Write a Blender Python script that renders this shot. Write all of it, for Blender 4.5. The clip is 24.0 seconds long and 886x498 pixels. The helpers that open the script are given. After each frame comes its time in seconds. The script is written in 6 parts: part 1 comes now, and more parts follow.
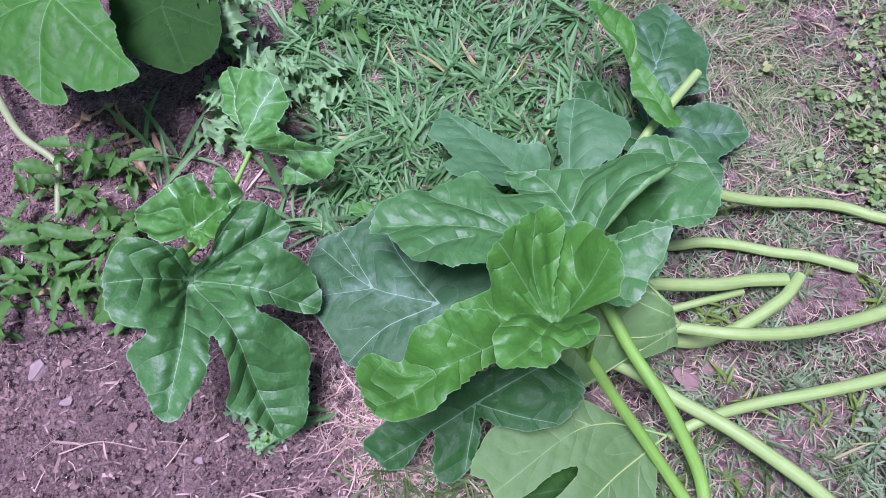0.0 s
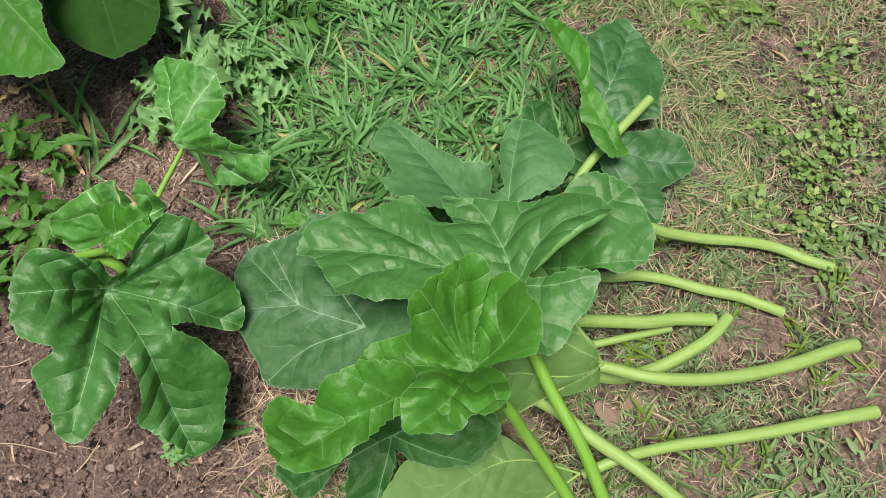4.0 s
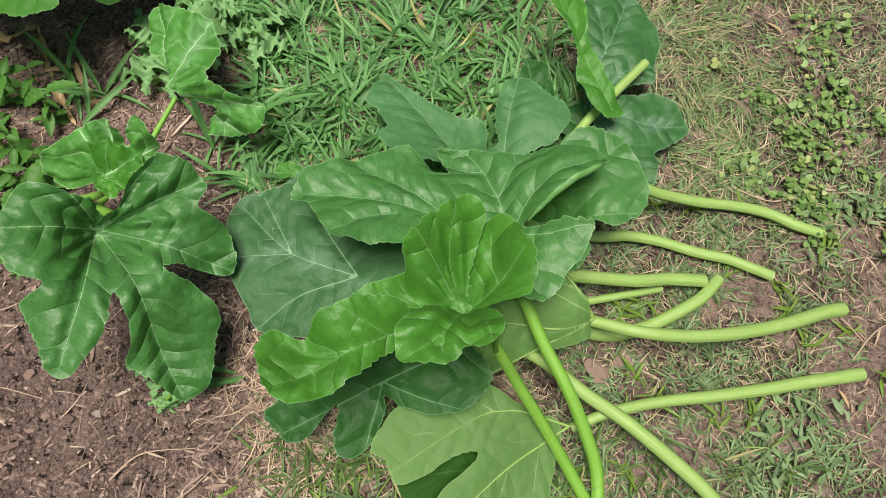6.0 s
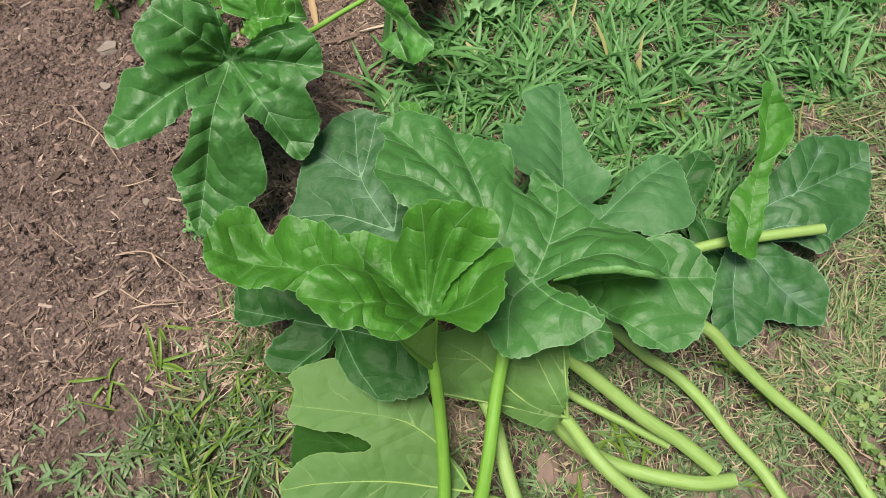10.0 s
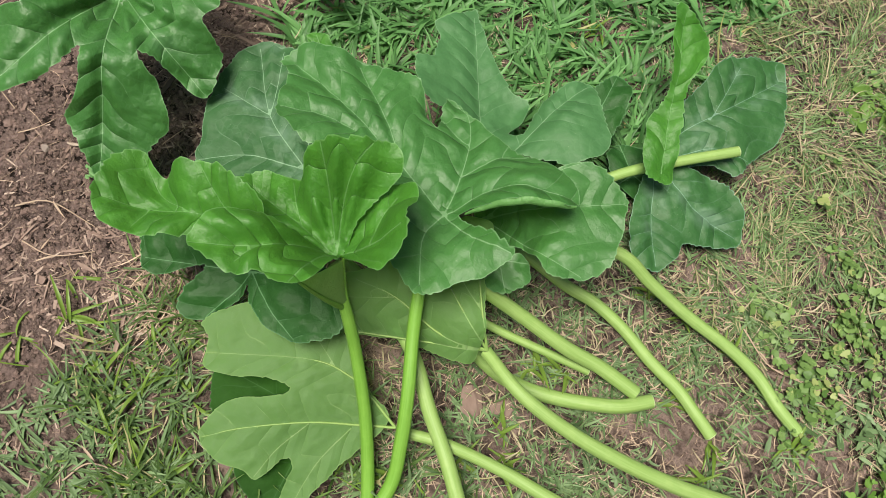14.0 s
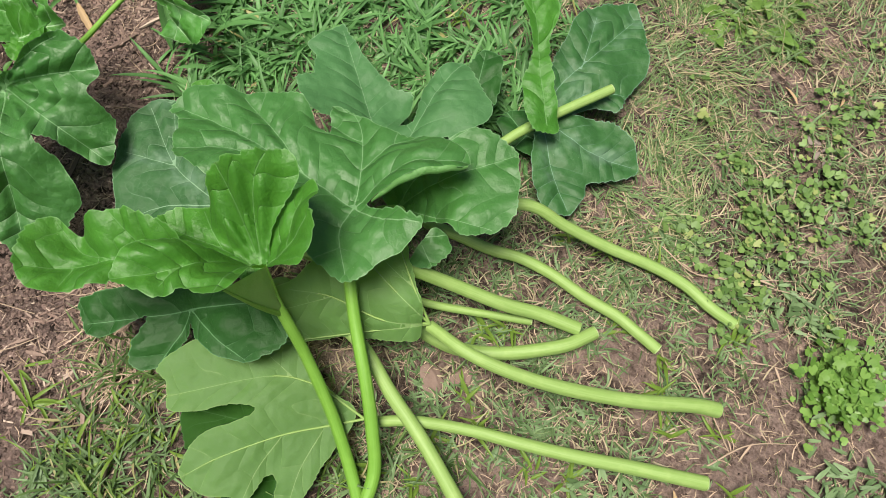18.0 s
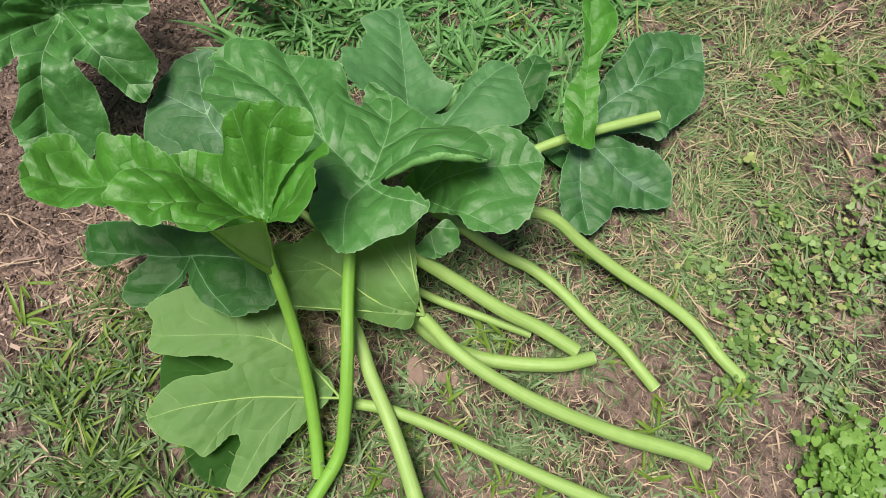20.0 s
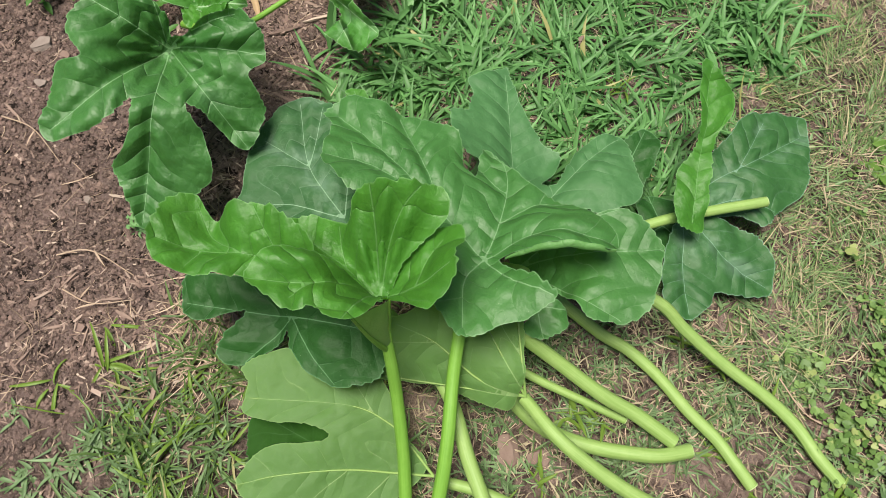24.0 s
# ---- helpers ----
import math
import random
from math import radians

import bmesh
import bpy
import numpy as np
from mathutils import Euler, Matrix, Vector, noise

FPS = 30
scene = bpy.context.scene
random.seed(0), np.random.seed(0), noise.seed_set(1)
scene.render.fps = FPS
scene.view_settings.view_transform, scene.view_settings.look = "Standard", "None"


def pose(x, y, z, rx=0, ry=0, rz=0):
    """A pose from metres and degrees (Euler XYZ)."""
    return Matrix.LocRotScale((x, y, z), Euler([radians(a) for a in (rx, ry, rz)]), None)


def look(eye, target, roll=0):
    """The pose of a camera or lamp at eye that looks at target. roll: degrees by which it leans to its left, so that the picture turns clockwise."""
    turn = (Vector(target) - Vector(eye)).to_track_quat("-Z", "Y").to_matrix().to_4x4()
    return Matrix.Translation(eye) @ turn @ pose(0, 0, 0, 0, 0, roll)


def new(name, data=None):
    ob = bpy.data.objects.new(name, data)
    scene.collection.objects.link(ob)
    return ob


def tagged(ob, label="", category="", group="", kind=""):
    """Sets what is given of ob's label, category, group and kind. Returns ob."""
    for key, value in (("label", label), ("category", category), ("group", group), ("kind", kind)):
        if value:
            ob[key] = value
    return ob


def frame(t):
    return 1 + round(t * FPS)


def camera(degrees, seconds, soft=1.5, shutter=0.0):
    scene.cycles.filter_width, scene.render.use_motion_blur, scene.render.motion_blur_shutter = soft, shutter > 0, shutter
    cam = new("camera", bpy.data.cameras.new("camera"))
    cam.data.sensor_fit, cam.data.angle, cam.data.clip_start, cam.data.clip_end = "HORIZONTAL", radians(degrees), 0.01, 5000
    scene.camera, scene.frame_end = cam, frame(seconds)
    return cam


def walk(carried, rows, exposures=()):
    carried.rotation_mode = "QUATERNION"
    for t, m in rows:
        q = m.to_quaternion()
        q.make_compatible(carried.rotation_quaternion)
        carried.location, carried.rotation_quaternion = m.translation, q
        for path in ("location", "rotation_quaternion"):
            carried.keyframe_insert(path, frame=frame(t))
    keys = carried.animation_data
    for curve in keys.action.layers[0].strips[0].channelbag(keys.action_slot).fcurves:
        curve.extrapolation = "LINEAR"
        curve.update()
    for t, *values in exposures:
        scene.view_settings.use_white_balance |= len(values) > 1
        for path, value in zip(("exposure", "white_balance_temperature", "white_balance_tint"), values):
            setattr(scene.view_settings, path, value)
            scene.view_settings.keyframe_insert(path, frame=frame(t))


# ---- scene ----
cam = camera(62.1, 24.0, soft=0.6)
PATH = [
    (0, (0.027, 0.04, 1.08), (0.018, 0.997, -0.676), -4.9),
    (0.5, (0.023, 0.043, 1.048), (-0.011, 0.916, -0.751), -3.4),
    (1, (0.025, 0.091, 1.049), (-0.01, 0.949, -0.757), -1.9),
    (1.5, (0.048, 0.07, 1.036), (0.033, 0.888, -0.789), -0.3),
    (2, (0.084, 0.079, 1.039), (0.135, 0.834, -0.812), 4.4),
    (2.5, (0.101, 0.095, 1.058), (0.202, 0.844, -0.793), 7.4),
    (3, (0.071, 0.12, 1.11), (0.153, 0.911, -0.725), 5.6),
    (3.5, (0.085, 0.147, 1.114), (0.16, 0.973, -0.706), 3.7),
    (5.5, (0.054, 0.133, 1.091), (0.169, 0.957, -0.728), 10.0),
    (6, (0.07, 0.086, 1.082), (0.188, 0.907, -0.738), 8.3),
    (6.5, (0.077, 0.05, 1.078), (0.155, 0.856, -0.751), 4.7),
    (7, (0.055, 0.048, 1.08), (0.095, 0.816, -0.766), 4.7),
    (7.5, (0.017, 0.131, 1.035), (0.068, 0.831, -0.837), 8.6),
    (8, (0.089, 0.18, 1.034), (-0.037, 0.922, -0.819), 4.2),
    (8.5, (0.265, 0.174, 1.052), (-0.073, 0.916, -0.775), -0.8),
    (9, (0.292, 0.191, 1.044), (-0.096, 0.868, -0.797), -0.4),
    (9.5, (0.301, 0.175, 1.056), (-0.138, 0.831, -0.782), 1.7),
    (10, (0.311, 0.173, 1.049), (-0.136, 0.82, -0.79), 4.4),
    (10.5, (0.316, 0.178, 1.047), (-0.114, 0.847, -0.788), 7.0),
    (11, (0.328, 0.19, 1.028), (-0.051, 0.867, -0.815), 10.4),
    (11.5, (0.322, 0.185, 1.02), (-0.007, 0.854, -0.836), 13.9),
    (13.5, (0.308, 0.213, 1.016), (0.064, 0.791, -0.883), 15.2),
    (14, (0.349, 0.211, 1.035), (0.102, 0.803, -0.859), 13.3),
    (14.5, (0.351, 0.204, 1.056), (0.071, 0.805, -0.831), 9.7),
    (15, (0.358, 0.206, 1.06), (0.049, 0.807, -0.822), 6.0),
    (15.5, (0.363, 0.211, 1.055), (0.025, 0.769, -0.836), -0.5),
    (16, (0.366, 0.208, 1.066), (0.021, 0.763, -0.825), -4.6),
    (16.5, (0.348, 0.198, 1.055), (0.099, 0.842, -0.822), -0.4),
    (17, (0.358, 0.161, 1.042), (0.239, 0.856, -0.83), 7.1),
    (17.5, (0.396, 0.157, 1.071), (0.235, 0.881, -0.787), 5.8),
    (19.5, (0.516, 0.185, 1.04), (0.221, 0.87, -0.816), 4.7),
    (20, (0.502, 0.164, 1.035), (0.156, 0.864, -0.806), 5.3),
    (20.5, (0.508, 0.159, 1.052), (0.057, 0.864, -0.764), 0.9),
    (21, (0.48, 0.121, 1.064), (-0.035, 0.825, -0.736), -0.8),
    (21.5, (0.465, 0.114, 1.087), (-0.054, 0.821, -0.711), 1.0),
    (22, (0.463, 0.112, 1.082), (-0.043, 0.824, -0.718), 3.2),
    (22.5, (0.463, 0.111, 1.084), (-0.044, 0.825, -0.714), 3.9),
    (23, (0.468, 0.12, 1.067), (-0.026, 0.823, -0.739), 3.8),
    (23.5, (0.413, 0.117, 1.061), (-0.056, 0.83, -0.747), 4.7),
    (24, (0.332, 0.158, 1.033), (-0.03, 0.885, -0.794), 9.7),
]
EXPOSURES = [(0.0, 1.0, 5200, 51), (0.5, 0.97, 5870, 35), (1.0, 0.96, 5920, 19), (1.5, 0.88, 6340, 9), (2.0, 0.81, 6570, 6), (3.0, 0.79, 6870, 6), (13.0, 0.79, 6840, 5), (17.0, 0.83, 6840, 6), (24.0, 0.85, 6780, 6)]
walk(cam, [(t, look(eye, target, roll)) for t, eye, target, roll in PATH], EXPOSURES)

import mathutils

# ---- light ----
world = bpy.data.worlds.new("sky")
scene.world = world
world.use_nodes = True
wn = world.node_tree.nodes
sky = wn.new("ShaderNodeTexSky")
sky.sky_type = "NISHITA"
sky.sun_disc = False
sky.sun_elevation, sky.sun_rotation = radians(77), radians(-148)
sky.dust_density, sky.ozone_density = 3.0, 1.0
wn["Background"].inputs["Strength"].default_value = 0.040
world.node_tree.links.new(sky.outputs[0], wn["Background"].inputs["Color"])
sun_data = bpy.data.lights.new("sun", "SUN")
sun_data.energy, sun_data.angle, sun_data.color = 4.3, radians(24), (1.0, 0.95, 0.87)
sun = new("sun", sun_data)
sun.matrix_world = look((-0.38, -0.60, 3.2), (0, 0, 0))


# ---- material kit ----
class Nodes:
    """Short hand for node trees."""

    def __init__(self, name):
        self.mat = bpy.data.materials.new(name)
        self.mat.use_nodes = True
        self.tree = self.mat.node_tree
        self.out = self.tree.nodes["Material Output"]
        self.bsdf = self.tree.nodes["Principled BSDF"]

    def put(self, socket, value):
        if isinstance(value, bpy.types.NodeSocket):
            self.tree.links.new(value, socket)
        elif value is not None:
            socket.default_value = value

    def node(self, kind, **props):
        n = self.tree.nodes.new("ShaderNode" + kind)
        for key, value in props.items():
            if key == "operation":
                n.operation = value
            elif key == "blend_type":
                n.blend_type = value
            elif key == "feature":
                n.feature = value
        return n

    def math(self, op, a, b=None, c=None, clamp=False):
        n = self.node("Math", operation=op)
        n.use_clamp = clamp
        for socket, value in zip(n.inputs, (a, b, c)):
            self.put(socket, value)
        return n.outputs[0]

    def ramp(self, value, lo, hi):
        n = self.node("MapRange")
        n.interpolation_type = "SMOOTHSTEP"
        self.put(n.inputs[0], value)
        self.put(n.inputs[1], lo)
        self.put(n.inputs[2], hi)
        return n.outputs[0]

    def noise(self, scale, detail=4.0, rough=0.6, vector=None):
        n = self.node("TexNoise")
        self.put(n.inputs["Vector"], vector if vector else self.coords())
        self.put(n.inputs["Scale"], scale)
        self.put(n.inputs["Detail"], detail)
        self.put(n.inputs["Roughness"], rough)
        return n.outputs[0]

    def coords(self):
        return self.node("TexCoord").outputs["Object"]

    def cells(self, scale, feature="F1", vector=None):
        n = self.node("TexVoronoi", feature=feature)
        self.put(n.inputs["Vector"], vector if vector else self.coords())
        self.put(n.inputs["Scale"], scale)
        return n

    def mix(self, fac, a, b, blend="MIX"):
        n = self.node("Mix", blend_type=blend)
        n.data_type = "RGBA"
        self.put(n.inputs[0], fac)
        self.put(n.inputs[6], (*a, 1) if isinstance(a, tuple) else a)
        self.put(n.inputs[7], (*b, 1) if isinstance(b, tuple) else b)
        return n.outputs[2]

    def bump(self, height, strength=0.4, distance=0.002):
        n = self.node("Bump")
        self.put(n.inputs["Height"], height)
        n.inputs["Strength"].default_value = strength
        n.inputs["Distance"].default_value = distance
        return n.outputs[0]

    def done(self, color, rough=0.6, normal=None, translucent=0.0, glow=None, specular=0.5):
        self.put(self.bsdf.inputs["Base Color"], (*color, 1) if isinstance(color, tuple) else color)
        self.put(self.bsdf.inputs["Roughness"], rough)
        self.put(self.bsdf.inputs["Specular IOR Level"], specular)
        self.put(self.bsdf.inputs["Normal"], normal)
        if translucent:
            t = self.node("BsdfTranslucent")
            self.put(t.inputs["Color"], glow if glow is not None else ((*color, 1) if isinstance(color, tuple) else color))
            self.put(t.inputs["Normal"], normal)
            m = self.node("MixShader")
            m.inputs[0].default_value = translucent
            self.tree.links.new(self.bsdf.outputs[0], m.inputs[1])
            self.tree.links.new(t.outputs[0], m.inputs[2])
            self.tree.links.new(m.outputs[0], self.out.inputs[0])
        return self.mat


def leaf_material(name, dark, light, vein, rough=0.45, translucent=0.2, frost=0.0, vein_strength=1.0, relief=0.5, specular=0.45, wide=1.0, halo=0.12):
    """Squash leaf: UV holds the distance to the nearest rib and the distance from the stalk, in metres; bay counts the side veins."""
    k = Nodes(name)
    uv = k.node("SeparateXYZ")
    k.tree.links.new(k.node("UVMap").outputs[0], uv.inputs[0])
    s, r = uv.outputs[0], uv.outputs[1]
    wob = k.math("SUBTRACT", k.noise(38, 2), 0.5)
    s2 = k.math("ABSOLUTE", k.math("ADD", s, k.math("MULTIPLY", wob, 0.0004)))
    width = k.math("MULTIPLY", k.math("MAXIMUM", k.math("MULTIPLY_ADD", r, -0.004, 0.0012), 0.0006), wide)
    main = k.math("SUBTRACT", 1.0, k.ramp(s2, k.math("MULTIPLY", width, 0.45), width))
    bay = k.node("Attribute")
    bay.attribute_name = "bay"
    ph = k.math("ADD", bay.outputs["Fac"], k.math("MULTIPLY", k.math("SUBTRACT", k.noise(60, 3), 0.5), 0.10))
    fr = k.math("ABSOLUTE", k.math("SUBTRACT", k.math("FRACT", ph), 0.5))
    off = k.math("SUBTRACT", 0.5, fr)
    fade = k.math("SUBTRACT", 1.0, k.ramp(s, 0.012, 0.055))
    second = k.math("SUBTRACT", 1.0, k.ramp(off, 0.004 * wide, 0.024 * wide))
    second = k.math("MULTIPLY", second, fade)
    second = k.math("MULTIPLY", second, k.ramp(k.noise(48, 3), 0.36, 0.60))
    second = k.math("MULTIPLY", second, k.ramp(r, 0.022, 0.05))
    edge = k.cells(88, "DISTANCE_TO_EDGE").outputs[0]
    third = k.math("SUBTRACT", 1.0, k.ramp(edge, 0.01, 0.07))
    third = k.math("MULTIPLY", third, k.ramp(k.noise(40, 2), 0.42, 0.62))
    net = k.math("MAXIMUM", main, k.math("MULTIPLY", second, 0.62))
    net = k.math("MAXIMUM", net, k.math("MULTIPLY", third, 0.10))
    blotch = k.ramp(k.noise(17, 6, 0.68), 0.3, 0.72)
    col = k.mix(k.math("MULTIPLY_ADD", blotch, 0.6, 0.2), dark, light)
    col = k.mix(k.math("MULTIPLY", k.ramp(k.noise(95, 4, 0.7), 0.42, 0.72), 0.35), col, dark)
    fine = k.noise(260, 3)
    col = k.mix(k.math("MULTIPLY", fine, 0.3), col, (light[0] * 1.15, light[1] * 1.05, light[2]))
    if frost:
        pale = k.math("MULTIPLY", k.ramp(k.noise(13, 4, 0.65), 0.48, 0.68), k.math("SUBTRACT", 1.0, k.ramp(s2, 0.003, 0.030)))
        col = k.mix(k.math("MULTIPLY", pale, frost), col, (0.27, 0.39, 0.32))
    near = k.math("SUBTRACT", 1.0, k.ramp(k.math("MINIMUM", s2, k.math("MULTIPLY_ADD", off, 0.06, 0.0012)), 0.0006, 0.0055))
    col = k.mix(k.math("MULTIPLY", near, halo), col, tuple(0.62 * a + 0.38 * b for a, b in zip(light, vein)))
    specks = k.math("MULTIPLY", k.math("SUBTRACT", 1.0, k.ramp(k.cells(150).outputs[0], 0.03, 0.12)), k.ramp(k.noise(9, 2), 0.52, 0.62))
    col = k.mix(k.math("MULTIPLY", specks, 0.35), col, (0.35, 0.45, 0.28))
    col = k.mix(k.math("MULTIPLY", net, vein_strength), col, vein)
    rim = k.node("Attribute")
    rim.attribute_name = "rim"
    col = k.mix(k.math("MULTIPLY", k.math("SUBTRACT", 1.0, k.ramp(rim.outputs["Fac"], 0.0003, 0.0016)), 0.5), col, vein)
    pillow = k.math("MULTIPLY", k.math("POWER", k.math("MULTIPLY", off, 2.0), 0.55), k.math("MULTIPLY_ADD", fade, 0.95, 0.10))
    hump = k.math("MULTIPLY", k.math("POWER", edge, 0.6), 0.13)
    h = k.math("ADD", pillow, hump)
    h = k.math("ADD", h, k.math("MULTIPLY", k.noise(130, 5, 0.65), 0.30))
    h = k.math("MULTIPLY_ADD", main, -0.10, h)
    n = k.bump(h, relief, 0.0038)
    ro = k.math("MULTIPLY_ADD", k.noise(30, 3), 0.25, rough - 0.12)
    glow = (min(1, light[0] * 2.6), min(1, light[1] * 2.1), light[2] * 0.9, 1)
    return k.done(col, ro, n, translucent, glow, specular)


def plain_leaf(name, a, b, rough=0.5, translucent=0.2, dry=None, dry_share=0.0):
    """Small leaves and grass: each island has its own shade."""
    k = Nodes(name)
    rnd = k.node("NewGeometry").outputs["Random Per Island"]
    col = k.mix(rnd, a, b)
    if dry:
        odd = k.math("FRACT", k.math("MULTIPLY", rnd, 37.7))
        col = k.mix(k.math("GREATER_THAN", odd, 1 - dry_share), col, dry)
    col = k.mix(k.math("MULTIPLY", k.noise(180, 3), 0.35), col, (b[0] * 1.2, b[1] * 1.15, b[2] * 1.1))
    return k.done(col, rough, k.bump(k.noise(400, 2), 0.15, 0.001), translucent, (min(1, b[0] * 2.2), min(1, b[1] * 2), b[2], 1), 0.28)


MID = leaf_material("leaf_mid_green", (0.018, 0.084, 0.015), (0.048, 0.168, 0.035), (0.20, 0.38, 0.18), 0.49, 0.22, 0.06, 0.8, 1.0, 0.52)
BRIGHT = leaf_material("leaf_fresh_green", (0.021, 0.098, 0.011), (0.068, 0.232, 0.027), (0.17, 0.35, 0.13), 0.50, 0.30, 0.0, 0.45, 0.9, 0.48)
FRESH = leaf_material("leaf_broad_fresh_green", (0.020, 0.094, 0.008), (0.044, 0.168, 0.018), (0.16, 0.34, 0.12), 0.56, 0.25, 0.0, 0.55, 0.5, 0.30)
DULL = leaf_material("leaf_dull_green", (0.026, 0.104, 0.021), (0.053, 0.170, 0.040), (0.19, 0.34, 0.17), 0.50, 0.20, 0.03, 0.65, 0.75, 0.48)
PALE = leaf_material("leaf_bluish_green", (0.034, 0.114, 0.037), (0.060, 0.166, 0.058), (0.19, 0.33, 0.18), 0.60, 0.18, 0.03, 0.7, 0.55, 0.40)
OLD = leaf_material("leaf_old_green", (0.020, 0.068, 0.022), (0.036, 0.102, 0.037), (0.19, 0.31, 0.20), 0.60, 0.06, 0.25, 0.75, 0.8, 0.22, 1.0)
# dark green of its own, taken down further for shade under other leaves
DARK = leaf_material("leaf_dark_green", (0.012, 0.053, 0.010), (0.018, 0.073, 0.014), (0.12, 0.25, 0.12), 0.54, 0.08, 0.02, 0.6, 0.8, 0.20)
# green darkened to stand in for the shade on covered leaves
SHADE = leaf_material("leaf_shaded_green", (0.010, 0.036, 0.006), (0.018, 0.058, 0.010), (0.045, 0.10, 0.04), 0.75, 0.03, 0.0, 0.4, 0.4, 0.08)
SILVER = leaf_material("leaf_silver_veined", (0.016, 0.066, 0.016), (0.032, 0.112, 0.030), (0.20, 0.33, 0.25), 0.56, 0.1, 0.24, 0.55, 0.7, 0.34, 0.85, 0.12)
CRINKLED = leaf_material("leaf_crinkled_green", (0.036, 0.148, 0.022), (0.078, 0.240, 0.048), (0.36, 0.55, 0.31), 0.58, 0.25, 0.30, 0.9, 1.0, 0.30, 1.1, 0.4)
UNDER = leaf_material("leaf_underside", (0.106, 0.230, 0.064), (0.137, 0.275, 0.087), (0.31, 0.47, 0.19), 0.66, 0.50, 0.0, 0.85, 0.5)


def stem_material(name, a, b, rough=0.45):
    k = Nodes(name)
    uv = k.node("SeparateXYZ")
    k.tree.links.new(k.node("UVMap").outputs[0], uv.inputs[0])
    comb = k.node("CombineXYZ")
    k.put(comb.inputs[0], k.math("MULTIPLY", uv.outputs[0], 22.0))
    k.put(comb.inputs[1], k.math("MULTIPLY", uv.outputs[1], 14.0))
    stripe = k.noise(1.0, 3, 0.6, comb.outputs[0])
    col = k.mix(k.math("MULTIPLY_ADD", k.ramp(stripe, 0.25, 0.75), 0.8, 0.1), a, b)
    col = k.mix(k.math("MULTIPLY", k.ramp(k.noise(60, 4), 0.45, 0.75), 0.3), col, (b[0] * 1.25, b[1] * 1.15, b[2] * 1.2))
    pricks = k.math("SUBTRACT", 1.0, k.ramp(k.cells(420).outputs[0], 0.05, 0.3))
    h = k.math("ADD", k.math("MULTIPLY", stripe, 1.0), k.math("MULTIPLY", pricks, 0.35))
    return k.done(col, rough, k.bump(h, 0.22, 0.0012), 0.12, (b[0] * 1.5, b[1] * 1.4, b[2], 1))


STEM = stem_material("stalk_pale_green", (0.175, 0.290, 0.064), (0.250, 0.370, 0.118), 0.6)
STEM_GREEN = stem_material("stalk_green", (0.115, 0.265, 0.026), (0.165, 0.340, 0.050), 0.58)
VINE = stem_material("vine_stem", (0.16, 0.21, 0.085), (0.27, 0.33, 0.15), 0.6)
CUT = Nodes("cut_stalk_flesh")
CUT = CUT.done(CUT.mix(CUT.noise(300, 3), (0.30, 0.42, 0.16), (0.48, 0.58, 0.30)), 0.5)
HOLLOW = Nodes("stalk_hollow")
HOLLOW = HOLLOW.done(HOLLOW.mix(HOLLOW.noise(300, 3), (0.06, 0.11, 0.03), (0.12, 0.2, 0.06)), 0.7)

LUSH = plain_leaf("broad_grass", (0.014, 0.062, 0.014), (0.112, 0.250, 0.086), 0.48, 0.18, (0.30, 0.25, 0.11), 0.012)
LAWN = plain_leaf("lawn_grass", (0.020, 0.048, 0.013), (0.176, 0.252, 0.118), 0.5, 0.15, (0.37, 0.275, 0.212), 0.38)
STRAW = plain_leaf("dry_straw", (0.075, 0.048, 0.038), (0.44, 0.335, 0.262), 0.7, 0.08)
FINE = plain_leaf("fine_grass", (0.026, 0.064, 0.016), (0.150, 0.232, 0.092), 0.5, 0.18, (0.34, 0.265, 0.175), 0.25)
EDGE = plain_leaf("edge_grass", (0.016, 0.044, 0.010), (0.098, 0.162, 0.052), 0.45, 0.2, (0.34, 0.29, 0.16), 0.10)
YELLOW = plain_leaf("yellow_green_grass", (0.046, 0.106, 0.014), (0.145, 0.225, 0.042), 0.42, 0.22)
CREEP = plain_leaf("grey_green_weed", (0.022, 0.056, 0.016), (0.150, 0.226, 0.110), 0.5, 0.12)
CLOVER = plain_leaf("clover_leaf", (0.036, 0.088, 0.018), (0.150, 0.238, 0.076), 0.5, 0.15, (0.24, 0.27, 0.10), 0.10)
WEED = plain_leaf("weed_leaf", (0.016, 0.062, 0.010), (0.064, 0.168, 0.030), 0.55, 0.18)
THISTLE = plain_leaf("thistle_leaf", (0.085, 0.190, 0.070), (0.150, 0.285, 0.120), 0.5, 0.15)
DRYLEAF = plain_leaf("withered_leaf", (0.22, 0.145, 0.085), (0.40, 0.29, 0.18), 0.7, 0.12)


def wood_material(name, a, b, c):
    k = Nodes(name)
    info = k.node("ObjectInfo").outputs["Random"]
    isl = k.node("NewGeometry").outputs["Random Per Island"]
    rnd = k.math("FRACT", k.math("ADD", info, isl))
    col = k.mix(k.ramp(rnd, 0.0, 0.55), a, b)
    col = k.mix(k.ramp(rnd, 0.72, 1.06), col, c)
    m = k.node("Mapping")
    k.put(m.inputs["Vector"], k.coords())
    m.inputs["Scale"].default_value = (40, 500, 500)
    grain = k.noise(1.0, 4, 0.6, m.outputs[0])
    col = k.mix(k.math("MULTIPLY", grain, 0.6), col, (0.09, 0.06, 0.045))
    return k.done(col, 0.85, k.bump(grain, 0.5, 0.001), specular=0.25)


